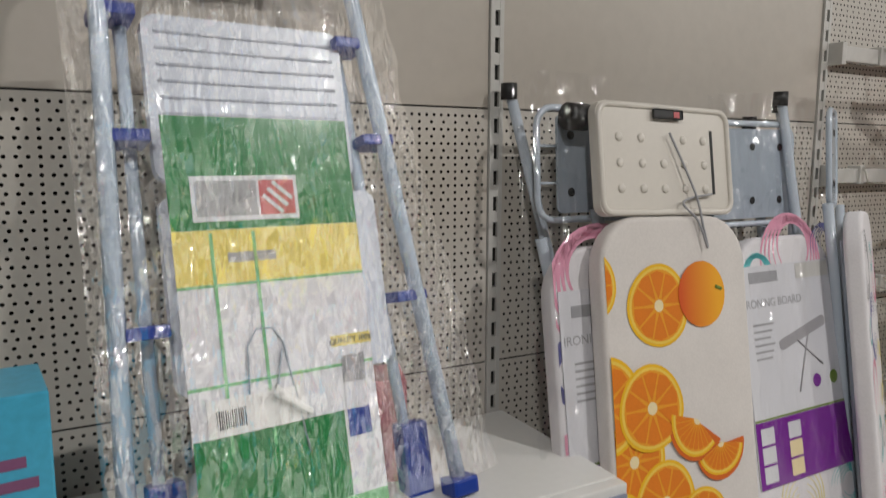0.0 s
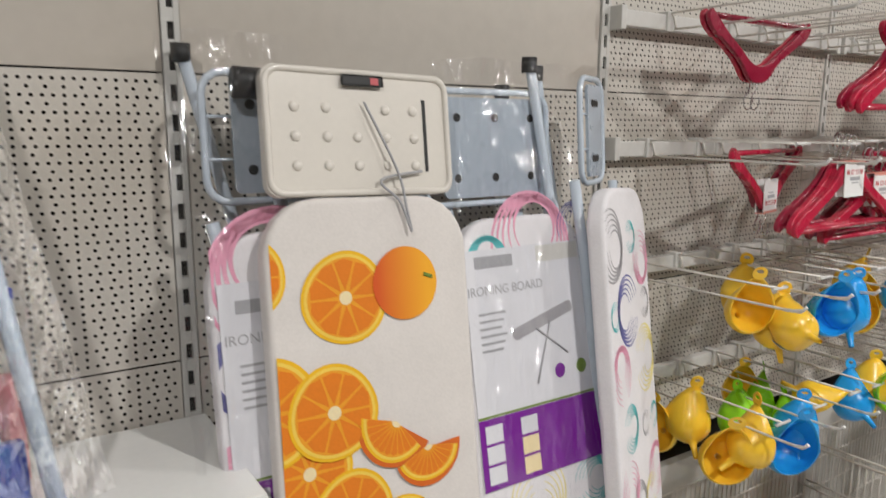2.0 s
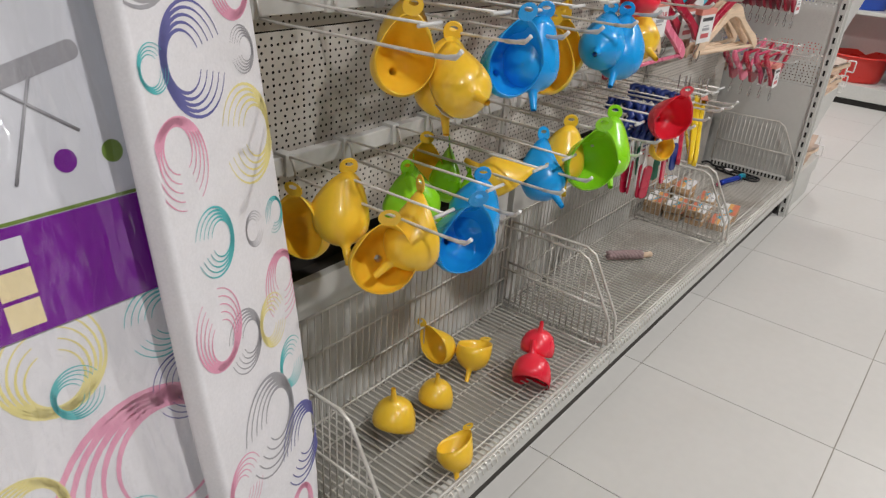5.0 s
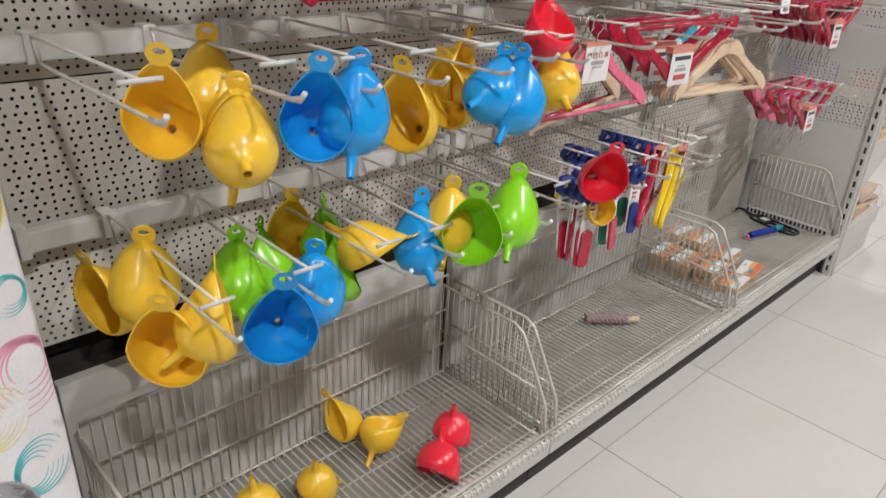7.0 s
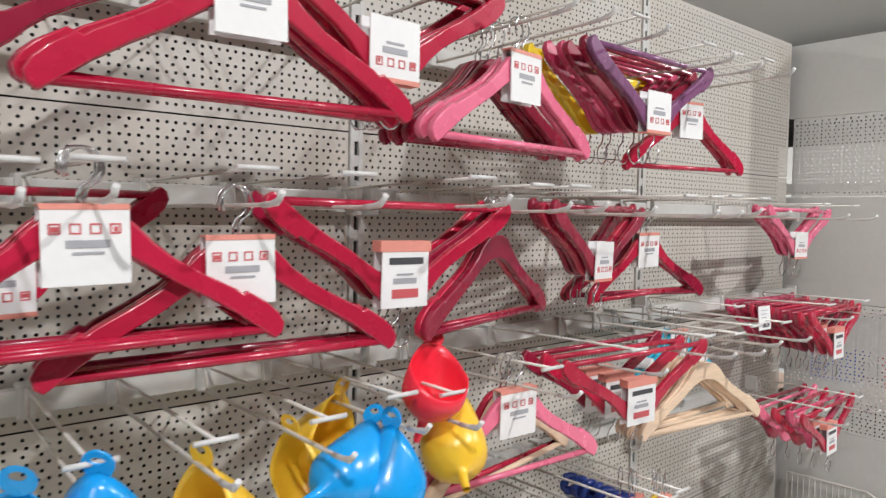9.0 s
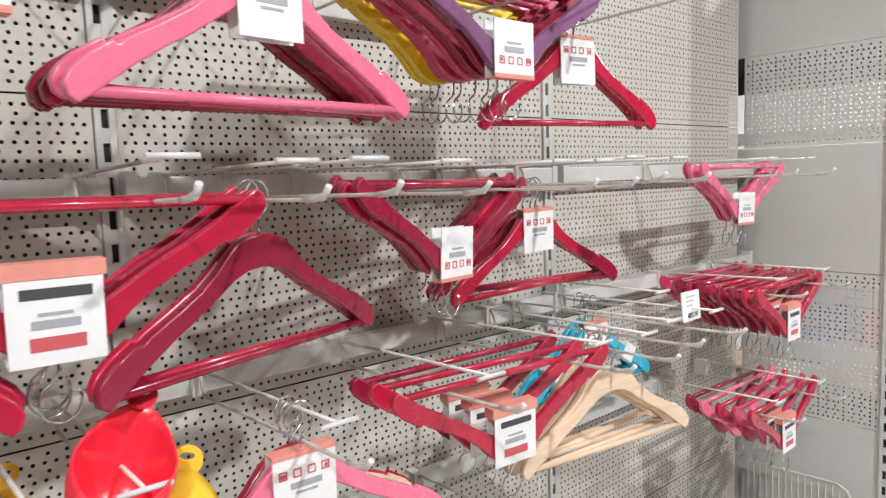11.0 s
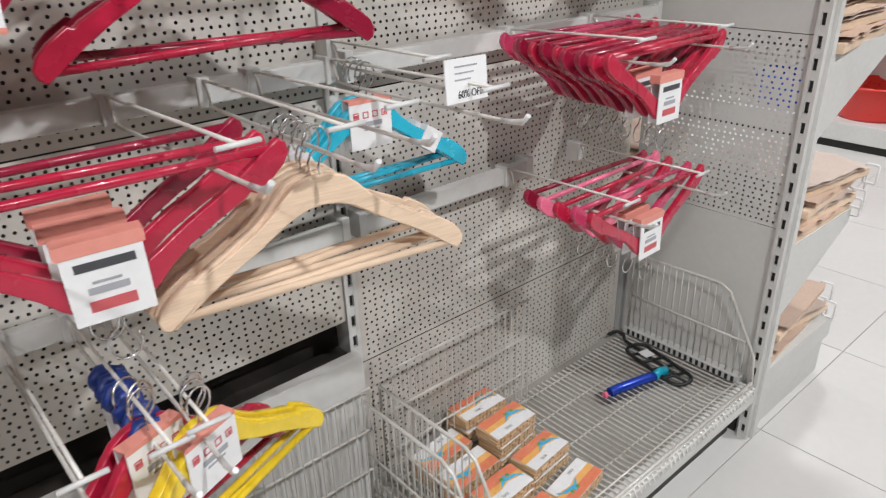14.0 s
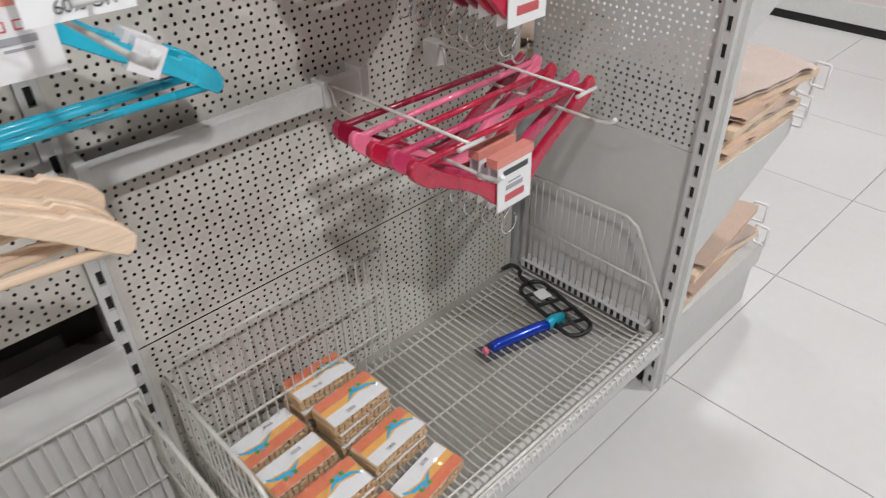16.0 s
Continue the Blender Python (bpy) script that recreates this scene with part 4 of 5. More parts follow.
def label_sheet(body, w, z0, z1, zp):
    lab = part("label_sheet", box(-w / 2 + 0.012, w / 2 - 0.004, -0.0245, -0.0222, z0, z1), LABEL, body, "glossy white and purple product label")
    part("purple_band", box(-w / 2 + 0.012, w / 2 - 0.004, -0.0252, -0.0247, z0, zp), PURPLE, lab)
    part("green_line", box(-w / 2 + 0.012, w / 2 - 0.004, -0.0252, -0.0247, zp + 0.001, zp + 0.005), LEAF, lab)
    for i in range(2):
        for j in range(3):
            part("picture", box(-w / 2 + 0.025 + 0.085 * i, -w / 2 + 0.065 + 0.085 * i, -0.0258, -0.0253, zp - 0.043 - 0.036 * j, zp - 0.012 - 0.036 * j), LABEL if i == 0 or j == 0 else CORE, lab)
    words("IRONING BOARD", 0.023, pose(-0.055, -0.0247, zp + 0.215, 90, 0, 0), lab, GREYINK)
    part("brand_bar", box(-0.125, -0.035, -0.0252, -0.0247, zp + 0.262, zp + 0.283), GREYINK, lab)
    for i in range(6):
        part("text_line", box(-0.125, -0.075 + 0.006 * (i % 3), -0.0252, -0.0247, zp + 0.115 + 0.013 * i, zp + 0.119 + 0.013 * i), GREYINK, lab)
    bm = bmesh.new()
    add_prism(bm, round_rect(-0.062, 0.10, -0.011, 0.011, 0.010), -0.0252, -0.0247, "y")
    bmesh.ops.transform(bm, matrix=pose(0.01, 0, zp + 0.15, 0, -14, 0), verts=bm.verts)
    part("board_picture", bm, PRINT["grey"], lab)
    part("leg_picture", tube([(0.045, -0.025, zp + 0.15), (0.0, -0.025, zp + 0.04)], 0.002, 5), PRINT["grey"], lab)
    part("leg_picture", tube([(0.01, -0.025, zp + 0.14), (0.085, -0.025, zp + 0.085)], 0.002, 5), PRINT["grey"], lab)
    for x, c in ((0.06, PURPLE), (0.118, LEAF)):
        bm = bmesh.new()
        disc(bm, x, zp + 0.055, 0.0135, -0.0252, 0, n=18)
        part("seal", bm, c, lab)
    part("icon_box", box(0.025, 0.135, -0.0252, -0.0247, zp + 0.262, zp + 0.292), GREY_PANEL, lab)
    return lab


spots3 = [(0.02, 1.085, 0.10, "pink", 70), (-0.09, 1.06, 0.05, "teal", 90), (0.14, 1.11, 0.05, "navy", 40), (-0.13, 0.60, 0.028, "grey", 160), (-0.02, 0.625, 0.07, "lemon", -90), (0.0, 0.575, 0.034, "teal", 190), (0.125, 0.62, 0.05, "teal", 10), (0.07, 0.39, 0.15, "pink", 60), (-0.10, 0.45, 0.055, "lemon", 30), (0.02, 0.35, 0.052, "teal", 200), (0.14, 0.52, 0.05, "navy", 10), (-0.06, 0.25, 0.06, "grey", 80), (0.08, 0.2, 0.05, "lemon", 0), (0.0, 0.12, 0.05, "pink", 120)]
t, body = ironing_board(pose(1.347, 0.636, 0.187, -11, 0, 0) @ Matrix.Diagonal((0.98, 1, 1.05, 1)), 0.322, 1.14, CLOTH_W, "folded ironing board, white ring-printed cover and purple label")
ring_print(body, 0.322, spots3)
label_sheet(body, 0.322, 0.665, 1.085, 0.79)
spots2 = [(-0.05, 1.115, 0.12, "pink", 110), (-0.10, 0.98, 0.075, "navy", 190), (-0.12, 0.78, 0.10, "pink", 160), (0.0, 0.6, 0.06, "teal", 30), (-0.1, 0.5, 0.05, "lemon", 20), (0.05, 0.4, 0.08, "pink", 60), (-0.08, 0.3, 0.05, "navy", 0)]
t, body = ironing_board(pose(0.918, 0.70, 0.187, -9, 0, 0), 0.324, 1.195, CLOTH_W, "folded ironing board, white ring-printed cover, behind another")
ring_print(body, 0.324, spots2)
label_sheet(body, 0.324, 0.66, 1.12, 0.81)
rnd = random.Random(8)
spots4 = [(-0.115, 1.12, 0.075, "grey", -20), (0.02, 1.13, 0.035, "teal", 0), (0.09, 1.08, 0.06, "pink", -60), (-0.03, 0.98, 0.075, "navy", 180), (-0.12, 0.98, 0.03, "teal", 200), (0.10, 0.98, 0.035, "grey", 0), (0.08, 0.86, 0.075, "lemon", 0), (-0.10, 0.86, 0.06, "pink", 100), (-0.06, 0.74, 0.05, "teal", 0), (0.05, 0.72, 0.028, "grey", 180), (0.12, 0.72, 0.03, "teal", 30), (-0.09, 0.62, 0.06, "pink", -80), (0.11, 0.60, 0.06, "pink", 60), (-0.03, 0.57, 0.05, "grey", 0), (0.06, 0.56, 0.045, "lemon", 180), (0.10, 0.46, 0.045, "teal", 190), (0.0, 0.40, 0.085, "grey", 10), (0.09, 0.30, 0.075, "navy", 10), (-0.06, 0.24, 0.04, "teal", 180), (0.05, 0.18, 0.05, "pink", 60), (0.0, 0.08, 0.04, "lemon", 0), (-0.1, 0.36, 0.05, "pink", 180)]
t, body = ironing_board(pose(1.60, 0.652, 0.187, -9, 0, 0) @ pose(0, 0, 0, 0, 0, 27), 0.31, 1.235, CLOTH_W, "folded ironing board, white cover with rings, turned aside")
ring_print(body, 0.31, spots4)


def wire_tray(x, y, z, w, h, yaw, lean=-4):
    """Iron rest of a folded board: enamelled plate in a bent tube loop."""
    t = thing("iron_rest_tray", pose(x, y, z, lean, 0, yaw), "grey-blue enamelled metal iron rest of a folded board", "iron rest", "metal iron rests")
    pts = [(u, 0, v) for u, v in round_rect(-w / 2, w / 2, 0, h, 0.035, 4)]
    part("loop", tube(pts, 0.0065, 8, closed=True), TUBE, t)
    bm = bmesh.new()
    add_prism(bm, round_rect(-w / 2 + 0.045, w / 2 - 0.012, 0.012, h - 0.012, 0.012), -0.003, 0.003, "y")
    plate = part("plate", bm, TRAY, t)
    for i in range(3):
        for j in range(2):
            bm = bmesh.new()
            disc(bm, -w / 2 + 0.075 + (w - 0.12) * i / 2, 0.05 + (h - 0.10) * j, 0.0085, -0.0036, 0, n=14)
            part("hole", bm, BLACK, plate)
    for k in (0.33, 0.66):
        part("side_wire", tube([(-w / 2, 0, h * k), (-w / 2 + 0.05, 0, h * k)], 0.003, 6), TUBE, t)


wire_tray(0.935, 0.935, 1.412, 0.30, 0.205, 0)
wire_tray(1.325, 0.915, 1.385, 0.30, 0.215, 0)
wire_tray(1.577, 0.885, 1.418, 0.15, 0.215, 28)
for a, b in (((0.776, 1.022, 1.655), (0.875, 0.96, 1.20)), ((1.426, 0.925, 1.662), (1.505, 0.86, 1.10)), ((1.478, 0.965, 1.650), (1.53, 0.90, 1.15)), ((1.405, 0.985, 1.61), (1.43, 0.94, 1.3))):
    d = (Vector(b) - Vector(a))
    base = Vector(a) + d * (1.45 / -d.z) if d.z else Vector(b)
    base.y = min(base.y, WALL_Y - 0.05)
    t = thing("folded_board_leg", Matrix.Translation(a), "pale blue tube leg of a folded board, black cap", "board leg", "board legs")
    part("pole", tube([(0, 0, 0), base - Vector(a)], 0.0105, 10), TUBE, t)
    part("rubber_cap", tube([(0, 0, -0.022), (0, 0, 0.008)], 0.0155, 12), BLACK, t)

# ---- step ladder on the shelf ----
SH = 1.018
LBLUE = material("ladder_pale_blue_enamel", (0.52, 0.62, 0.74), 0.25, coat=0.4, vary=0.03)
NAVY = material("dark_blue_plastic", (0.010, 0.045, 0.30), 0.35, vary=0.05)
STEPW = material("white_ribbed_plastic", (0.66, 0.70, 0.78), 0.35, vary=0.03)
GREEN = material("green_glossy_print", (0.02, 0.22, 0.07), 0.25, coat=0.4, vary=0.08)
LGREEN = material("light_green_print", (0.20, 0.52, 0.25), 0.3, coat=0.3, vary=0.08)
YPRINT = material("yellow_print", (0.80, 0.66, 0.18), 0.3, coat=0.3)
t = thing("step_ladder", pose(0.096, 0.735, SH, -13, 0, 6) @ Matrix.Translation((0, 0, 0.088)) @ Matrix.Diagonal((0.96, 1, 0.917, 1)), "folded pale blue step ladder in clear film, green label", "step ladder")
pts = [(-0.023, 0, -0.08), (0.004, 0, 0.70)] + [(0.059 + 0.055 * math.cos(radians(a)), 0, 0.765 + 0.055 * math.sin(radians(a))) for a in range(180, 89, -18)] + [(0.30 + 0.07 * math.cos(radians(a)), 0, 0.75 + 0.07 * math.sin(radians(a))) for a in range(90, -1, -18)] + [(0.385, 0, 0.62), (0.462, 0, -0.08)]
part("front_frame", tube(pts, 0.013, 8, flat=0.85), LBLUE, t)
for x0, x1, h in ((0.028, 0.034, 0.665), (0.410, 0.350, 0.665)):
    part("rear_leg", tube([(x0, 0.049, -0.08), (x1, 0.035, h)], 0.0095, 6), LBLUE, t)
for x, z in ((0.022, 0.675), (0.025, 0.50), (0.025, 0.235), (0.388, 0.50), (0.415, 0.24), (0.36, 0.66)):
    part("joint", box(x - 0.028, x + 0.026, -0.008, 0.05, z - 0.008, z + 0.010, 0.004), NAVY, t, "dark blue plastic joint")
for z0, z1 in ((0.44, 0.68), (0.14, 0.42)):
    bm = bmesh.new()
    add_prism(bm, round_rect(0.055, 0.345 + (0.03 if z0 < 0.3 else 0), z0, z1, 0.02), 0.01, 0.028, "y")
    step = part("step", bm, STEPW, t)
    for i in range(9):
        z = z0 + 0.025 + (z1 - z0 - 0.05) * i / 8
        part("rib", tube([(0.07, 0.0095, z), (0.33, 0.0095, z)], 0.0025, 5), STEPW, step)
for x in (0.462, -0.023, 0.412, 0.035):
    part("foot", box(x - 0.024, x + 0.024, -0.02 if x in (0.462, -0.023) else 0.03, 0.02 if x in (0.462, -0.023) else 0.065, -0.096, -0.066 if x in (0.462, -0.023) else 0.03, 0.006), NAVY, t)
lab = part("label", box(0.062, 0.362, -0.022, -0.0205, -0.05, 0.565), LABEL, t, "green, yellow and white printed label")
lab.location, lab.scale = (0.004, 0, -0.04), (0.88, 1, 1)
X0, X1 = 0.0622, 0.3618


def band(name, z0, z1, m, x0=X0, x1=X1, y=-0.0226):
    return part(name, box(x0, x1, y, y + 0.0005, z0, z1), m, lab)


band("green_band", 0.405, 0.564, GREEN)
band("yellow_band", 0.330, 0.4045, YPRINT)
band("grid_line", 0.19, 0.1945, LGREEN)
band("grid_line", 0.326, 0.3295, LGREEN)
for x in (0.115, 0.18):
    band("grid_line", 0.10, 0.40, LGREEN, x, x + 0.005, -0.0231)
band("low_green_band", 0.0005, 0.125, GREEN, X0, 0.30)
band("low_green_band", -0.0495, 0.0, LGREEN)
band("low_white_box", -0.046, -0.004, LABEL, 0.066, 0.115, -0.0231)
band("logo_plate", 0.416, 0.480, LABEL, 0.095, 0.262, -0.0231)
band("logo_grey", 0.423, 0.473, GREYINK, 0.101, 0.195, -0.0236)
band("logo_red", 0.423, 0.473, REDINK, 0.199, 0.256, -0.0236)
for k in range(3):
    q = Matrix.Translation((0.228, -0.0240, 0.448)) @ Matrix.Rotation(radians(40), 4, "Y")
    bm = bmesh.new()
    add_box(bm, -0.02, 0.02, -0.0002, 0.0002, -0.016 + 0.013 * k, -0.010 + 0.013 * k, turn=q)
    part("logo_stroke", bm, LABEL, lab)
words("QUALITY 100%", 0.0115, pose(0.325, -0.0242, 0.224, 90, 0, 0), lab, INK)
band("quality_strip", 0.220, 0.236, YPRINT, 0.290, 0.3617, -0.0236)
band("model_bar", 0.358, 0.372, GREYINK, 0.14, 0.215, -0.0231)
band("small_box", 0.255, 0.285, LABEL, 0.300, 0.350, -0.0236)
band("icon", 0.165, 0.205, GREYINK, 0.305, 0.345, -0.0236)
band("icon", 0.085, 0.125, NAVY, 0.305, 0.345, -0.0236)
ppts = [(0.15, -0.0233, 0.16), (0.155, -0.0233, 0.24), (0.17, -0.0233, 0.262), (0.195, -0.0233, 0.262), (0.21, -0.0233, 0.24), (0.235, -0.0233, 0.08)]
part("ladder_picture", tube(ppts, 0.003, 5, flat=0.3), TRAY, lab)
part("ladder_picture", tube([(0.208, -0.0233, 0.23), (0.18, -0.0233, 0.12)], 0.003, 5, flat=0.3), TRAY, lab)
st = part("price_sticker", box(0.085, 0.235, -0.0252, -0.0244, 0.125, 0.175), CARD, lab, "white barcode sticker, one corner curling")
bm = bmesh.new()
for i in range(14):
    add_box(bm, 0.098 + 0.0032 * i, 0.098 + 0.0032 * i + (0.0018 if i % 3 else 0.001), -0.0256, -0.0252, 0.135, 0.16)
part("barcode", bm, INK, st)
bm = bmesh.new()
add_tube(bm, [(0.185, -0.030, 0.176), (0.24, -0.034, 0.135)], 0.009, 10, caps=False, r_end=0.005)
part("curl", bm, CARD, st)
# wrinkled film
def clear_film(name, gloss, scale):
    """Thin clear film: see-through, with a crumpled glossy sheen over it."""
    m = bpy.data.materials.new(name)
    m.use_nodes = True
    nt = m.node_tree
    nt.nodes.remove(nt.nodes["Principled BSDF"])
    tr, gl, mx = nt.nodes.new("ShaderNodeBsdfTransparent"), nt.nodes.new("ShaderNodeBsdfGlossy"), nt.nodes.new("ShaderNodeAddShader")
    tr.inputs[0].default_value = (0.92, 0.92, 0.925, 1)
    gl.inputs["Roughness"].default_value = 0.09
    gl.inputs["Color"].default_value = (gloss, gloss, gloss, 1)
    co, no, bp = nt.nodes.new("ShaderNodeTexCoord"), nt.nodes.new("ShaderNodeTexNoise"), nt.nodes.new("ShaderNodeBump")
    no.inputs["Scale"].default_value, no.inputs["Detail"].default_value = scale, 2.5
    bp.inputs["Strength"].default_value, bp.inputs["Distance"].default_value = 1.0, 0.15
    wp = nt.nodes.new("ShaderNodeMapping")
    wp.inputs["Rotation"].default_value, wp.inputs["Scale"].default_value = (0.0, 0.55, 0.0), (1.9, 1.0, 0.42)
    nt.links.new(co.outputs["Object"], wp.inputs[0])
    nt.links.new(wp.outputs[0], no.inputs["Vector"])
    nt.links.new(no.outputs[0], bp.inputs["Height"])
    nt.links.new(bp.outputs[0], gl.inputs["Normal"])
    nt.links.new(tr.outputs[0], mx.inputs[0])
    nt.links.new(gl.outputs[0], mx.inputs[1])
    nt.links.new(mx.outputs[0], nt.nodes["Material Output"].inputs[0])
    return m


film = clear_film("wrinkled_clear_film", 0.42, 19)
thin_film = clear_film("smoother_clear_film", 0.08, 9)


def film_sheet(parent, x0, x1, z0, z1, y, amp=0.008, taper=0.0, skin=thin_film):
    bm = bmesh.new()
    nx, nz = 26, 44
    g = [[bm.verts.new((x0 + (x1 - x0 + taper * (1 - j / nz)) * i / nx, y + amp * noise.noise((i * 0.45, j * 0.35, y * 9)) + amp * 0.5 * noise.noise((i * 1.3, j * 1.1, 3)) + 0.03 * (2 * i / nx - 1) ** 4, z0 + (z1 - z0) * j / nz)) for i in range(nx + 1)] for j in range(nz + 1)]
    for j in range(nz):
        for i in range(nx):
            bm.faces.new((g[j][i], g[j][i + 1], g[j + 1][i + 1], g[j + 1][i])).smooth = True
    ob = part("film_wrap", bm, skin, parent, "clear wrinkled plastic film")
    ob.visible_shadow = False
    return ob


film_sheet(t, -0.045, 0.40, -0.06, 0.83, -0.046, 0.016, taper=0.13, skin=film)
boards = [o for o in scene.objects if o.name.startswith("ironing_board") and o.parent is None]
film_sheet(boards[1], -0.165, 0.185, 0.15, 1.42, -0.036)
film_sheet(boards[2], -0.20, 0.02, 0.3, 1.50, -0.034)

# boxes on the shelf
BOXB = material("blue_carton_print", (0.05, 0.40, 0.60), 0.35, vary=0.15, coat=0.2)
BOXP = material("pink_carton", (0.60, 0.22, 0.25), 0.5, vary=0.08)
t = thing("carton", pose(-0.095, 0.74, SH, 0, 0, 6), "light blue printed carton box on the shelf", "box")
part("carton_body", box(-0.11, 0.10, -0.02, 0.10, 0, 0.265, 0.003), BOXB, t)
for i in range(4):
    part("print_bar", box(0.01, 0.085 - 0.01 * (i % 2), -0.0208, -0.0202, 0.115 + 0.024 * i, 0.127 + 0.024 * i), COLOURS["purple"], t)
bm = bmesh.new()
disc(bm, 0.03, 0.045, 0.035, -0.0206, 0)
part("print_spot", bm, COLOURS["maroon"], t)
t = thing("carton", pose(0.45, 0.90, SH, 0, 0, -18), "small salmon pink carton box on the shelf", "box")
part("carton_body", box(-0.045, 0.045, -0.03, 0.06, 0, 0.165, 0.003), BOXP, t)


# ---- packs of wooden clothes pegs on the last deck ----
PEGWOOD = material("pale_beech_pegs", (0.62, 0.42, 0.24), 0.55, vary=0.14, scale=20, fine=120, per_object=0.08)
PK = {"salmon": material("salmon_printed_card", (0.78, 0.22, 0.11), 0.35, vary=0.1, coat=0.3), "white": CARD, "blue": material("sky_blue_print", (0.05, 0.42, 0.70), 0.35), "amber": material("amber_print", (0.85, 0.45, 0.12), 0.35), "green": material("small_green_print", (0.05, 0.35, 0.10), 0.35)}
PEG = to_mesh(box(-0.005, 0.005, -0.036, 0.036, -0.0042, 0.0042, 0.0012), "peg", PEGWOOD)


def peg_pack(x, y, z, yaw, flip=False, sticker=True):
    t = thing("peg_pack", pose(x, y, z, random.uniform(-2, 2), random.uniform(-2, 2), yaw + (180 if flip else 0)), "pack of wooden clothes pegs with a bright printed card", "peg pack", "packs of pegs")
    for layer in range(3):
        for i in range(12):
            ob = new("peg", PEG)
            ob.parent = t
            ob.matrix_basis = pose(-0.066 + i * 0.0120, random.uniform(-0.002, 0.002), 0.0045 + layer * 0.0095, 0, 0, random.uniform(-3, 3))
    card = part("printed_card", box(-0.068, 0.068, -0.036, 0.036, 0.0290, 0.0300), PK["white"], t, "orange, white and blue printed card")
    part("salmon_band", box(-0.0678, 0.0678, 0.011, 0.0358, 0.0301, 0.0304), PK["salmon"], card)
    part("amber_band", box(-0.0678, 0.0678, -0.006, 0.0108, 0.0301, 0.0304), PK["amber"], card)
    bm = bmesh.new()
    add_prism(bm, [(-0.0618, -0.0338), (0.055, -0.0338), (0.0618, -0.01), (0.02, 0.0), (-0.03, -0.012), (-0.0618, -0.014)], 0.0301, 0.0305, "z")
    part("white_wave", bm, PK["white"], card)
    bm = bmesh.new()
    add_prism(bm, [(-0.012, -0.006), (0.012, 0.004), (0.05, -0.002), (0.0617, -0.012), (0.0617, -0.005), (0.045, 0.008), (0.01, 0.012)], 0.0306, 0.0309, "z")
    part("blue_wave", bm, PK["blue"], card)
    for k, c in ((0.022, "blue"), (0.034, "green"), (0.012, "green")):
        part("peg_picture", box(k - 0.004, k + 0.004, 0.010, 0.019, 0.031, 0.0313), PK[c], card)
    if sticker:
        s = part("sticker", box(-0.03, -0.004, -0.030, -0.016, 0.0306, 0.031), CARD, card)
        bm = bmesh.new()
        for i in range(7):
            add_box(bm, -0.027 + 0.003 * i, -0.0258 + 0.003 * i, -0.027, -0.019, 0.031, 0.0312)
        part("barcode", bm, INK, s)
    bm = bmesh.new()
    add_box(bm, -0.073, 0.073, -0.041, 0.041, 0.0, 0.034, 0.005)
    w = part("clear_wrap", bm, thin_film, t, "clear plastic wrap")
    w.visible_shadow = False


random.seed(11)
DZ = DECK_Z + 0.009
STACKS = [(4.085, 1.000, 2, 0), (4.095, 0.905, 2, 0), (4.100, 0.800, 1, 0), (4.115, 0.700, 0, 1), (3.935, 0.965, 1, 1), (3.940, 0.875, 1, 1), (3.950, 0.780, 1, 0), (3.965, 0.690, 0, 0)]
for x, y, k, fl in STACKS:
    for level in range(k + 1):
        peg_pack(x + random.uniform(-0.006, 0.006), y, DZ + 0.0345 * level, 4 + random.uniform(-4, 4), fl, level == k)

# ---- black folding trouser hanger with its blue packet ----
t = thing("folding_hanger", pose(4.69, 0.86, DZ + 0.006, 0, 0, -13), "black plastic multi-bar hanger lying on the deck", "clothes hanger")
part("outer_loop", tube([(u, v, 0.004) for u, v in round_rect(-0.04, 0.035, -0.125, 0.10, 0.03, 4)], 0.0055, 8, closed=True), BLACK, t)
for y in (-0.075, -0.03, 0.015, 0.06):
    part("bar", tube([(-0.038, y, 0.005), (0.034, y - 0.012, 0.005)], 0.0045, 6), BLACK, t)
part("spine", tube([(-0.002, -0.12, 0.006), (-0.002, 0.10, 0.006)], 0.0045, 6), BLACK, t)
part("hook", tube(smooth_line([(-0.002, 0.10, 0.006), (-0.005, 0.13, 0.008), (0.01, 0.155, 0.01), (0.0, 0.18, 0.012), (-0.03, 0.178, 0.012)], 5), 0.0055, 8), BLACK, t)
part("tag", box(-0.02, 0.015, 0.02, 0.055, 0.011, 0.0118), CARD, t)
BLUEF = material("blue_foil", (0.02, 0.06, 0.45), 0.2, metal=0.4, vary=0.1)
t = thing("blue_packet", pose(4.545, 0.838, DZ, 0, 0, -15), "narrow blue packet on a black card lying flat", "packet")
part("card", box(-0.115, 0.10, -0.026, 0.026, 0.0, 0.002), INK, t)
bm = bmesh.new()
add_tube(bm, [(-0.085, 0, 0.013), (-0.06, 0, 0.016), (0.05, 0, 0.016), (0.075, 0, 0.012)], 0.014, 12)
part("blue_roll", bm, BLUEF, t)
part("teal_cap", tube([(0.076, 0, 0.012), (0.10, 0.006, 0.014), (0.125, 0.004, 0.012)], 0.017, 10, flat=0.7), COLOURS["cyan"], t, "teal plastic cap")
part("knob", tube([(-0.105, 0, 0.01), (-0.095, 0, 0.01)], 0.009, 10), COLOURS["pink"], t)

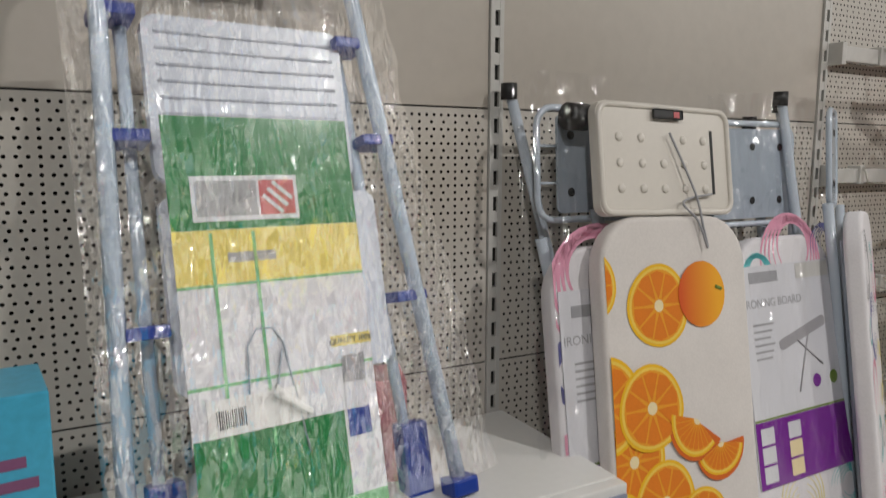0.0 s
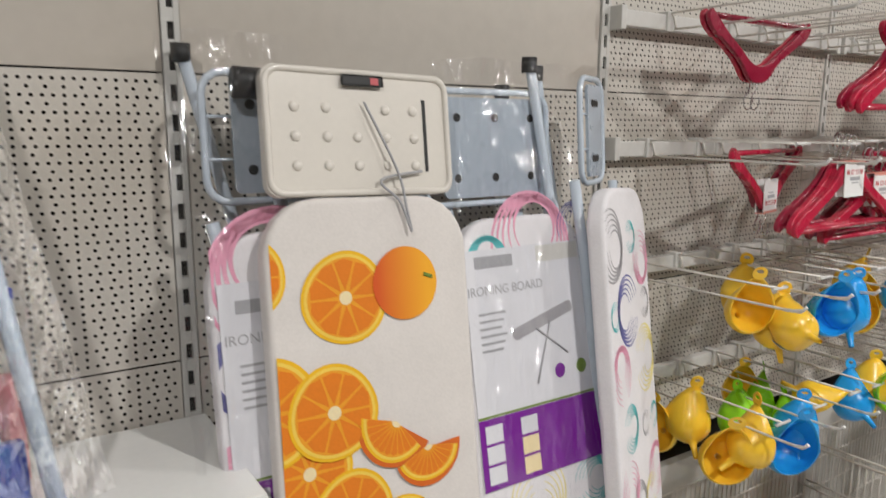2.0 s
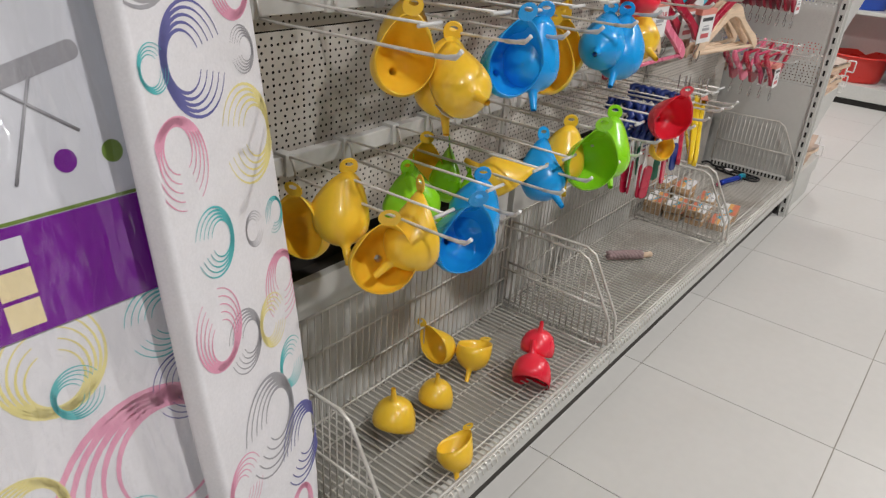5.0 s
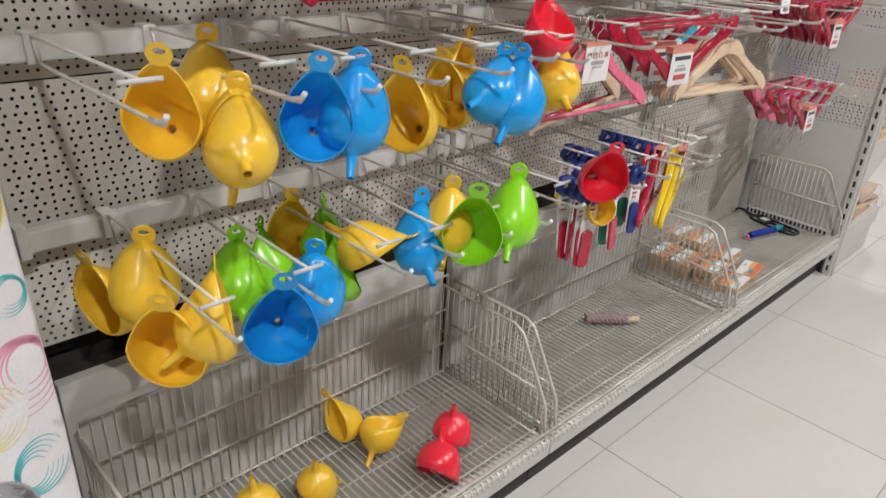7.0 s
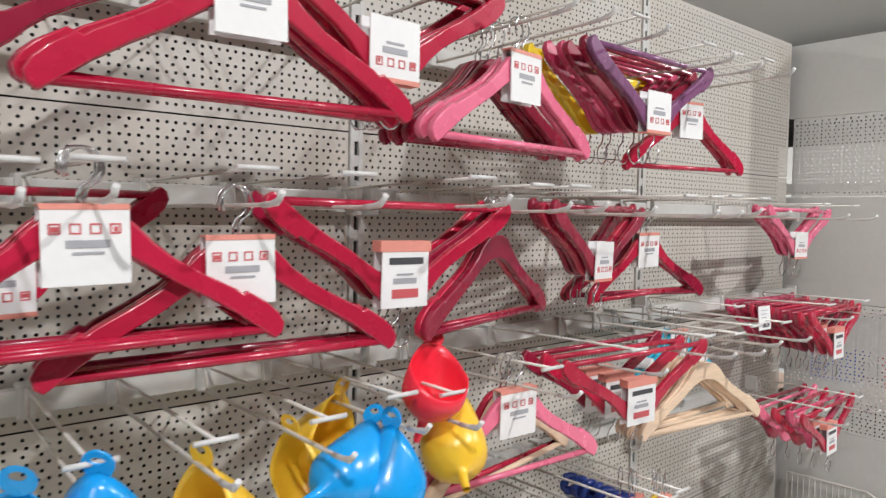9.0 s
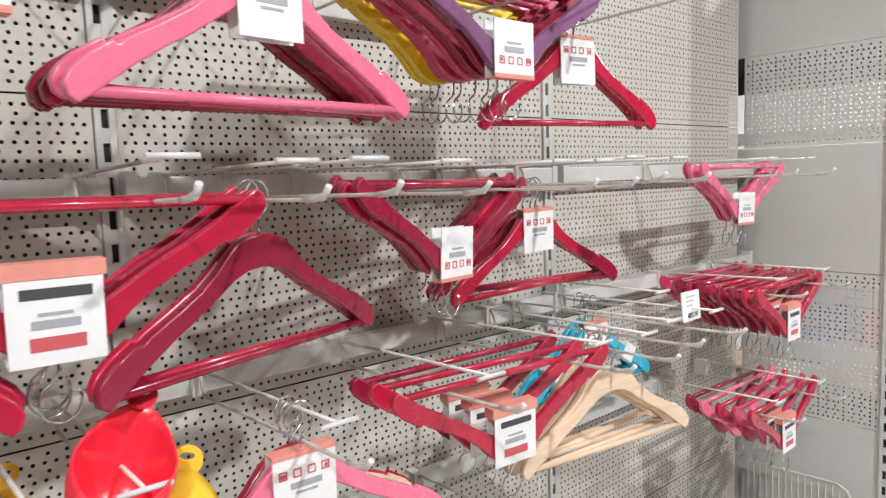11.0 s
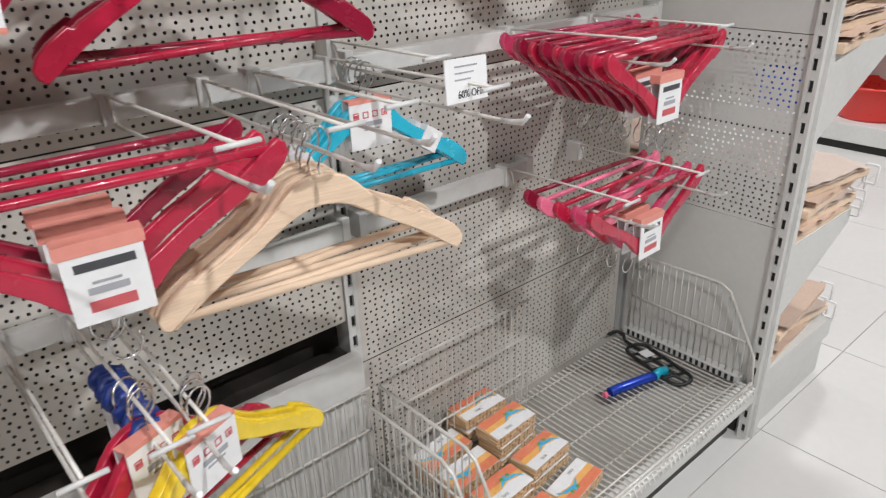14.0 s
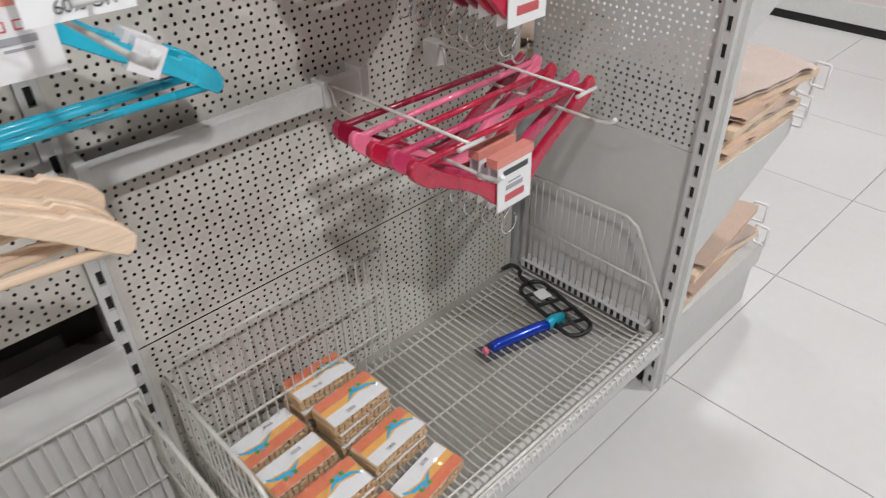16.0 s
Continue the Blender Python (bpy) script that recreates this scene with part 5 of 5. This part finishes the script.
# ---- braided brush head on the middle deck ----
t = thing("rope_brush", pose(3.375, 0.832, DZ + 0.022, 0, 0, -41), "dusty mauve braided rope brush lying on the wire deck", "brush")
ROPE = material("dusty_mauve_rope", (0.34, 0.24, 0.24), 0.9, vary=0.3, scale=60, fine=300, bump=0.4)
for k in range(5):
    pts = [(-0.085 + 0.0105 * i, 0.010 * math.cos(i * 0.9 + k * math.tau / 5), 0.010 * math.sin(i * 0.9 + k * math.tau / 5)) for i in range(14)]
    part("strand", tube(smooth_line(pts, 3), 0.009, 6), ROPE, t)
part("handle", tube([(0.05, 0, -0.004), (0.095, 0.01, -0.006)], 0.011, 10), COLOURS["wood"], t)

# ---- narrow packets on the low hooks ----
NAVYP = material("navy_rubbery_plastic", (0.012, 0.035, 0.20), 0.4, vary=0.12)
PCOL = {"navy": NAVYP, "green": material("bottle_green_plastic", (0.012, 0.16, 0.09), 0.35, vary=0.1), "red": COLOURS["crimson"], "yellow": COLOURS["yellow"]}


def hook_packet(x, y, z, colour, length, turn):
    t = thing("hook_packet", pose(x, y, z, random.uniform(-5, 5), random.uniform(-4, 4), turn), f"narrow clear packet with navy top and {colour} goods", "packet", "packets on the low hooks")
    ring = [(0.018 * math.cos(a * math.tau / 12), 0.006 * math.sin(a * 2.1), -0.008 + 0.017 * math.sin(a * math.tau / 12)) for a in range(12)]
    part("navy_loop", tube(ring, 0.0095, 8, closed=True), NAVYP, t, "navy plastic loop")
    bm = bmesh.new()
    add_prism(bm, round_rect(-0.018, 0.018, -length, -0.028, 0.012), -0.001, 0.001, "y")
    part("card", bm, CARD, t)
    bm = bmesh.new()
    add_prism(bm, round_rect(-0.015, 0.015, -length - 0.02, -length * 0.55, 0.013), -0.008, -0.0012, "y")
    bmesh.ops.bevel(bm, geom=bm.edges[:], offset=0.002, segments=1, affect="EDGES")
    part("coloured_body", bm, PCOL[colour], t)
    for k in range(3):
        part("print_bar", box(-0.010, 0.010 - 0.003 * k, -0.0016, -0.0011, -0.045 - 0.011 * k, -0.041 - 0.011 * k), REDINK if k else NAVYP, t)


random.seed(21)
for x, cols, L, y0, n in ((2.83, ["red"], 0.17, 0.62, 4), (2.93, ["red", "green"], 0.15, 0.63, 5), (3.04, ["navy", "green", "yellow"], 0.14, 0.64, 9), (3.25, ["navy", "yellow", "red"], 0.13, 0.72, 7)):
    for i in range(n):
        hook_packet(x, y0 + 0.026 * i, ROWS_Z[0] - 0.018, cols[i % len(cols)], L, random.uniform(-35, 35))
funnel(2.835, 0.60, 0.805, "yellow", (-0.3, -0.5, 0.7), (0.2, 0.1, 1), 0.55)

# ---- the far side of the end unit: shelves with folded stools ----
t = thing("end_shelving", pose(4.83, 0.60, 0), "pale grey shelving unit standing behind the end panel", "shelving")
part("plinth", box(0.0, 0.46, 0.01, 3.4, 0.0, 0.135, 0.003), STEEL, t)
part("base_shelf", box(0.0, 0.475, 0.0, 3.4, 0.136, 0.215, 0.004), STEEL, t)
for z in (0.60, 1.10, 1.60):
    bm = bmesh.new()
    add_box(bm, 0.0, 0.40, 0.012, 3.4, z - 0.03, z, 0.003)
    part("shelf", bm, STEEL, t)
    bm = bmesh.new()
    add_prism(bm, [(0.0, z - 0.22), (0.0, z + 0.01), (0.40, z + 0.01), (0.40, z - 0.035)], 0.0, 0.004, "y")
    part("bracket", bm, STEEL, t)
part("side_plate", box(-0.022, 0.0, -0.012, 0.003, 0.0, TOP_Z + 0.1), STEEL, t)
FABRIC = material("beige_canvas", (0.55, 0.40, 0.31), 0.85, vary=0.1, scale=15, fine=200, bump=0.2, per_object=0.12)
FABRIC2 = material("greyish_canvas", (0.50, 0.40, 0.34), 0.85, vary=0.1, scale=15, fine=200, bump=0.2, per_object=0.1)


def folded_stool(x, y, z, yaw, cloth):
    t = thing("folded_stool", pose(x, y, z, 0, 0, yaw), "folded wooden stool with beige canvas, lying on the shelf", "folding stool", "folded stools")
    for yy in (-0.15, 0.15):
        part("rail", box(-0.20, 0.20, yy - 0.012, yy + 0.012, 0.0, 0.024, 0.004), COLOURS["wood"], t)
    bm = bmesh.new()
    nx = 14
    g = [[bm.verts.new((-0.17 + 0.34 * i / nx, -0.17 + 0.34 * j / 8, 0.030 + 0.010 * noise.noise((i * 0.4, j * 0.5, z * 7)) + s)) for i in range(nx + 1)] for s in (0, 0.009) for j in range(9)]
    for b in (0, 9):
        for j in range(8):
            for i in range(nx):
                q = (g[b + j][i], g[b + j][i + 1], g[b + j + 1][i + 1], g[b + j + 1][i])
                bm.faces.new(q if b else q[::-1]).smooth = True
    part("canvas", bm, cloth, t)
    part("cross_rail", box(0.15, 0.178, -0.135, 0.135, 0.001, 0.018, 0.003), COLOURS["wood"], t)
    tag = [(0.205, -0.165 + u, v) for u, v in round_rect(-0.018, 0.018, -0.025, 0.03, 0.004, 2)]
    part("tag_frame", tube(tag, 0.0035, 5, closed=True), CARD, t, "white square tag frame")


random.seed(5)
for z0, n in ((0.216, 3), (0.601, 4), (1.101, 4)):
    for i in range(n):
        folded_stool(5.045 + random.uniform(-0.01, 0.03), 0.77 + random.uniform(-0.01, 0.02), z0 + 0.038 * i, random.uniform(-7, 7), (FABRIC, FABRIC2)[i % 2])
        folded_stool(5.045, 1.30, z0 + 0.038 * i, random.uniform(-5, 5), (FABRIC2, FABRIC)[i % 2])

# ---- shelving across the cross aisle ----
t = thing("far_shelving", pose(7.85, 0.2, 0), "pale shelving unit across the aisle", "shelving")
part("plinth", box(0.02, 0.5, -2.2, 4.4, 0.0, 0.05), DARK, t, "black plinth")
part("base_shelf", box(0.0, 0.5, -2.2, 4.4, 0.052, 0.17, 0.004), STEEL, t)
part("back", box(0.5, 0.53, -2.2, 4.4, 0.0, 2.1), GREY_PANEL, t)
for z in (0.75, 1.2, 1.65):
    part("shelf", box(0.05, 0.499, -2.2, 4.4, z - 0.03, z, 0.003), STEEL, t)
TUBR = material("red_tub_plastic", (0.70, 0.03, 0.02), 0.3, coat=0.2)
TUBB = material("blue_tub_plastic", (0.01, 0.08, 0.50), 0.3, coat=0.2)


def tub(x, y, z, r, h, m, label, cat="tub"):
    t = thing("plastic_tub", pose(x, y, z), label, cat, "tubs on the far shelf")
    bm = bmesh.new()
    add_lathe(bm, [(0.0, 0.0), (r * 0.82, 0.0), (r * 0.86, 0.02), (r, h), (r + 0.015, h), (r + 0.015, h - 0.015), (r * 0.98, h - 0.012), (r * 0.80, 0.02), (0.0, 0.015)], 28)
    part("tub_body", bm, m, t)


for y, m, nm in ((0.95, TUBR, "red"), (1.5, TUBR, "red"), (2.05, TUBB, "blue"), (0.40, TUBB, "blue"), (-0.2, TUBR, "red")):
    tub(8.13, y, 0.171, 0.23, 0.22, m, f"round glossy {nm} plastic tub on a low shelf")
    tub(8.13, y + 0.1, 0.751, 0.2, 0.24, TUBR if nm == "blue" else TUBB, f"round plastic tub beside others, on the shelf")
for i in range(5):
    t = thing("storage_box", pose(8.13, -0.1 + 0.52 * i, 1.2), "pink and white plastic storage box on a shelf", "storage box", "storage boxes on the far shelf")
    part("box_body", box(-0.18, 0.18, -0.2, 0.2, 0, 0.22, 0.02), (COLOURS["pink"], CARD, COLOURS["rose"])[i % 3], t)
    part("lid", box(-0.19, 0.19, -0.21, 0.21, 0.221, 0.245, 0.008), CARD, t)
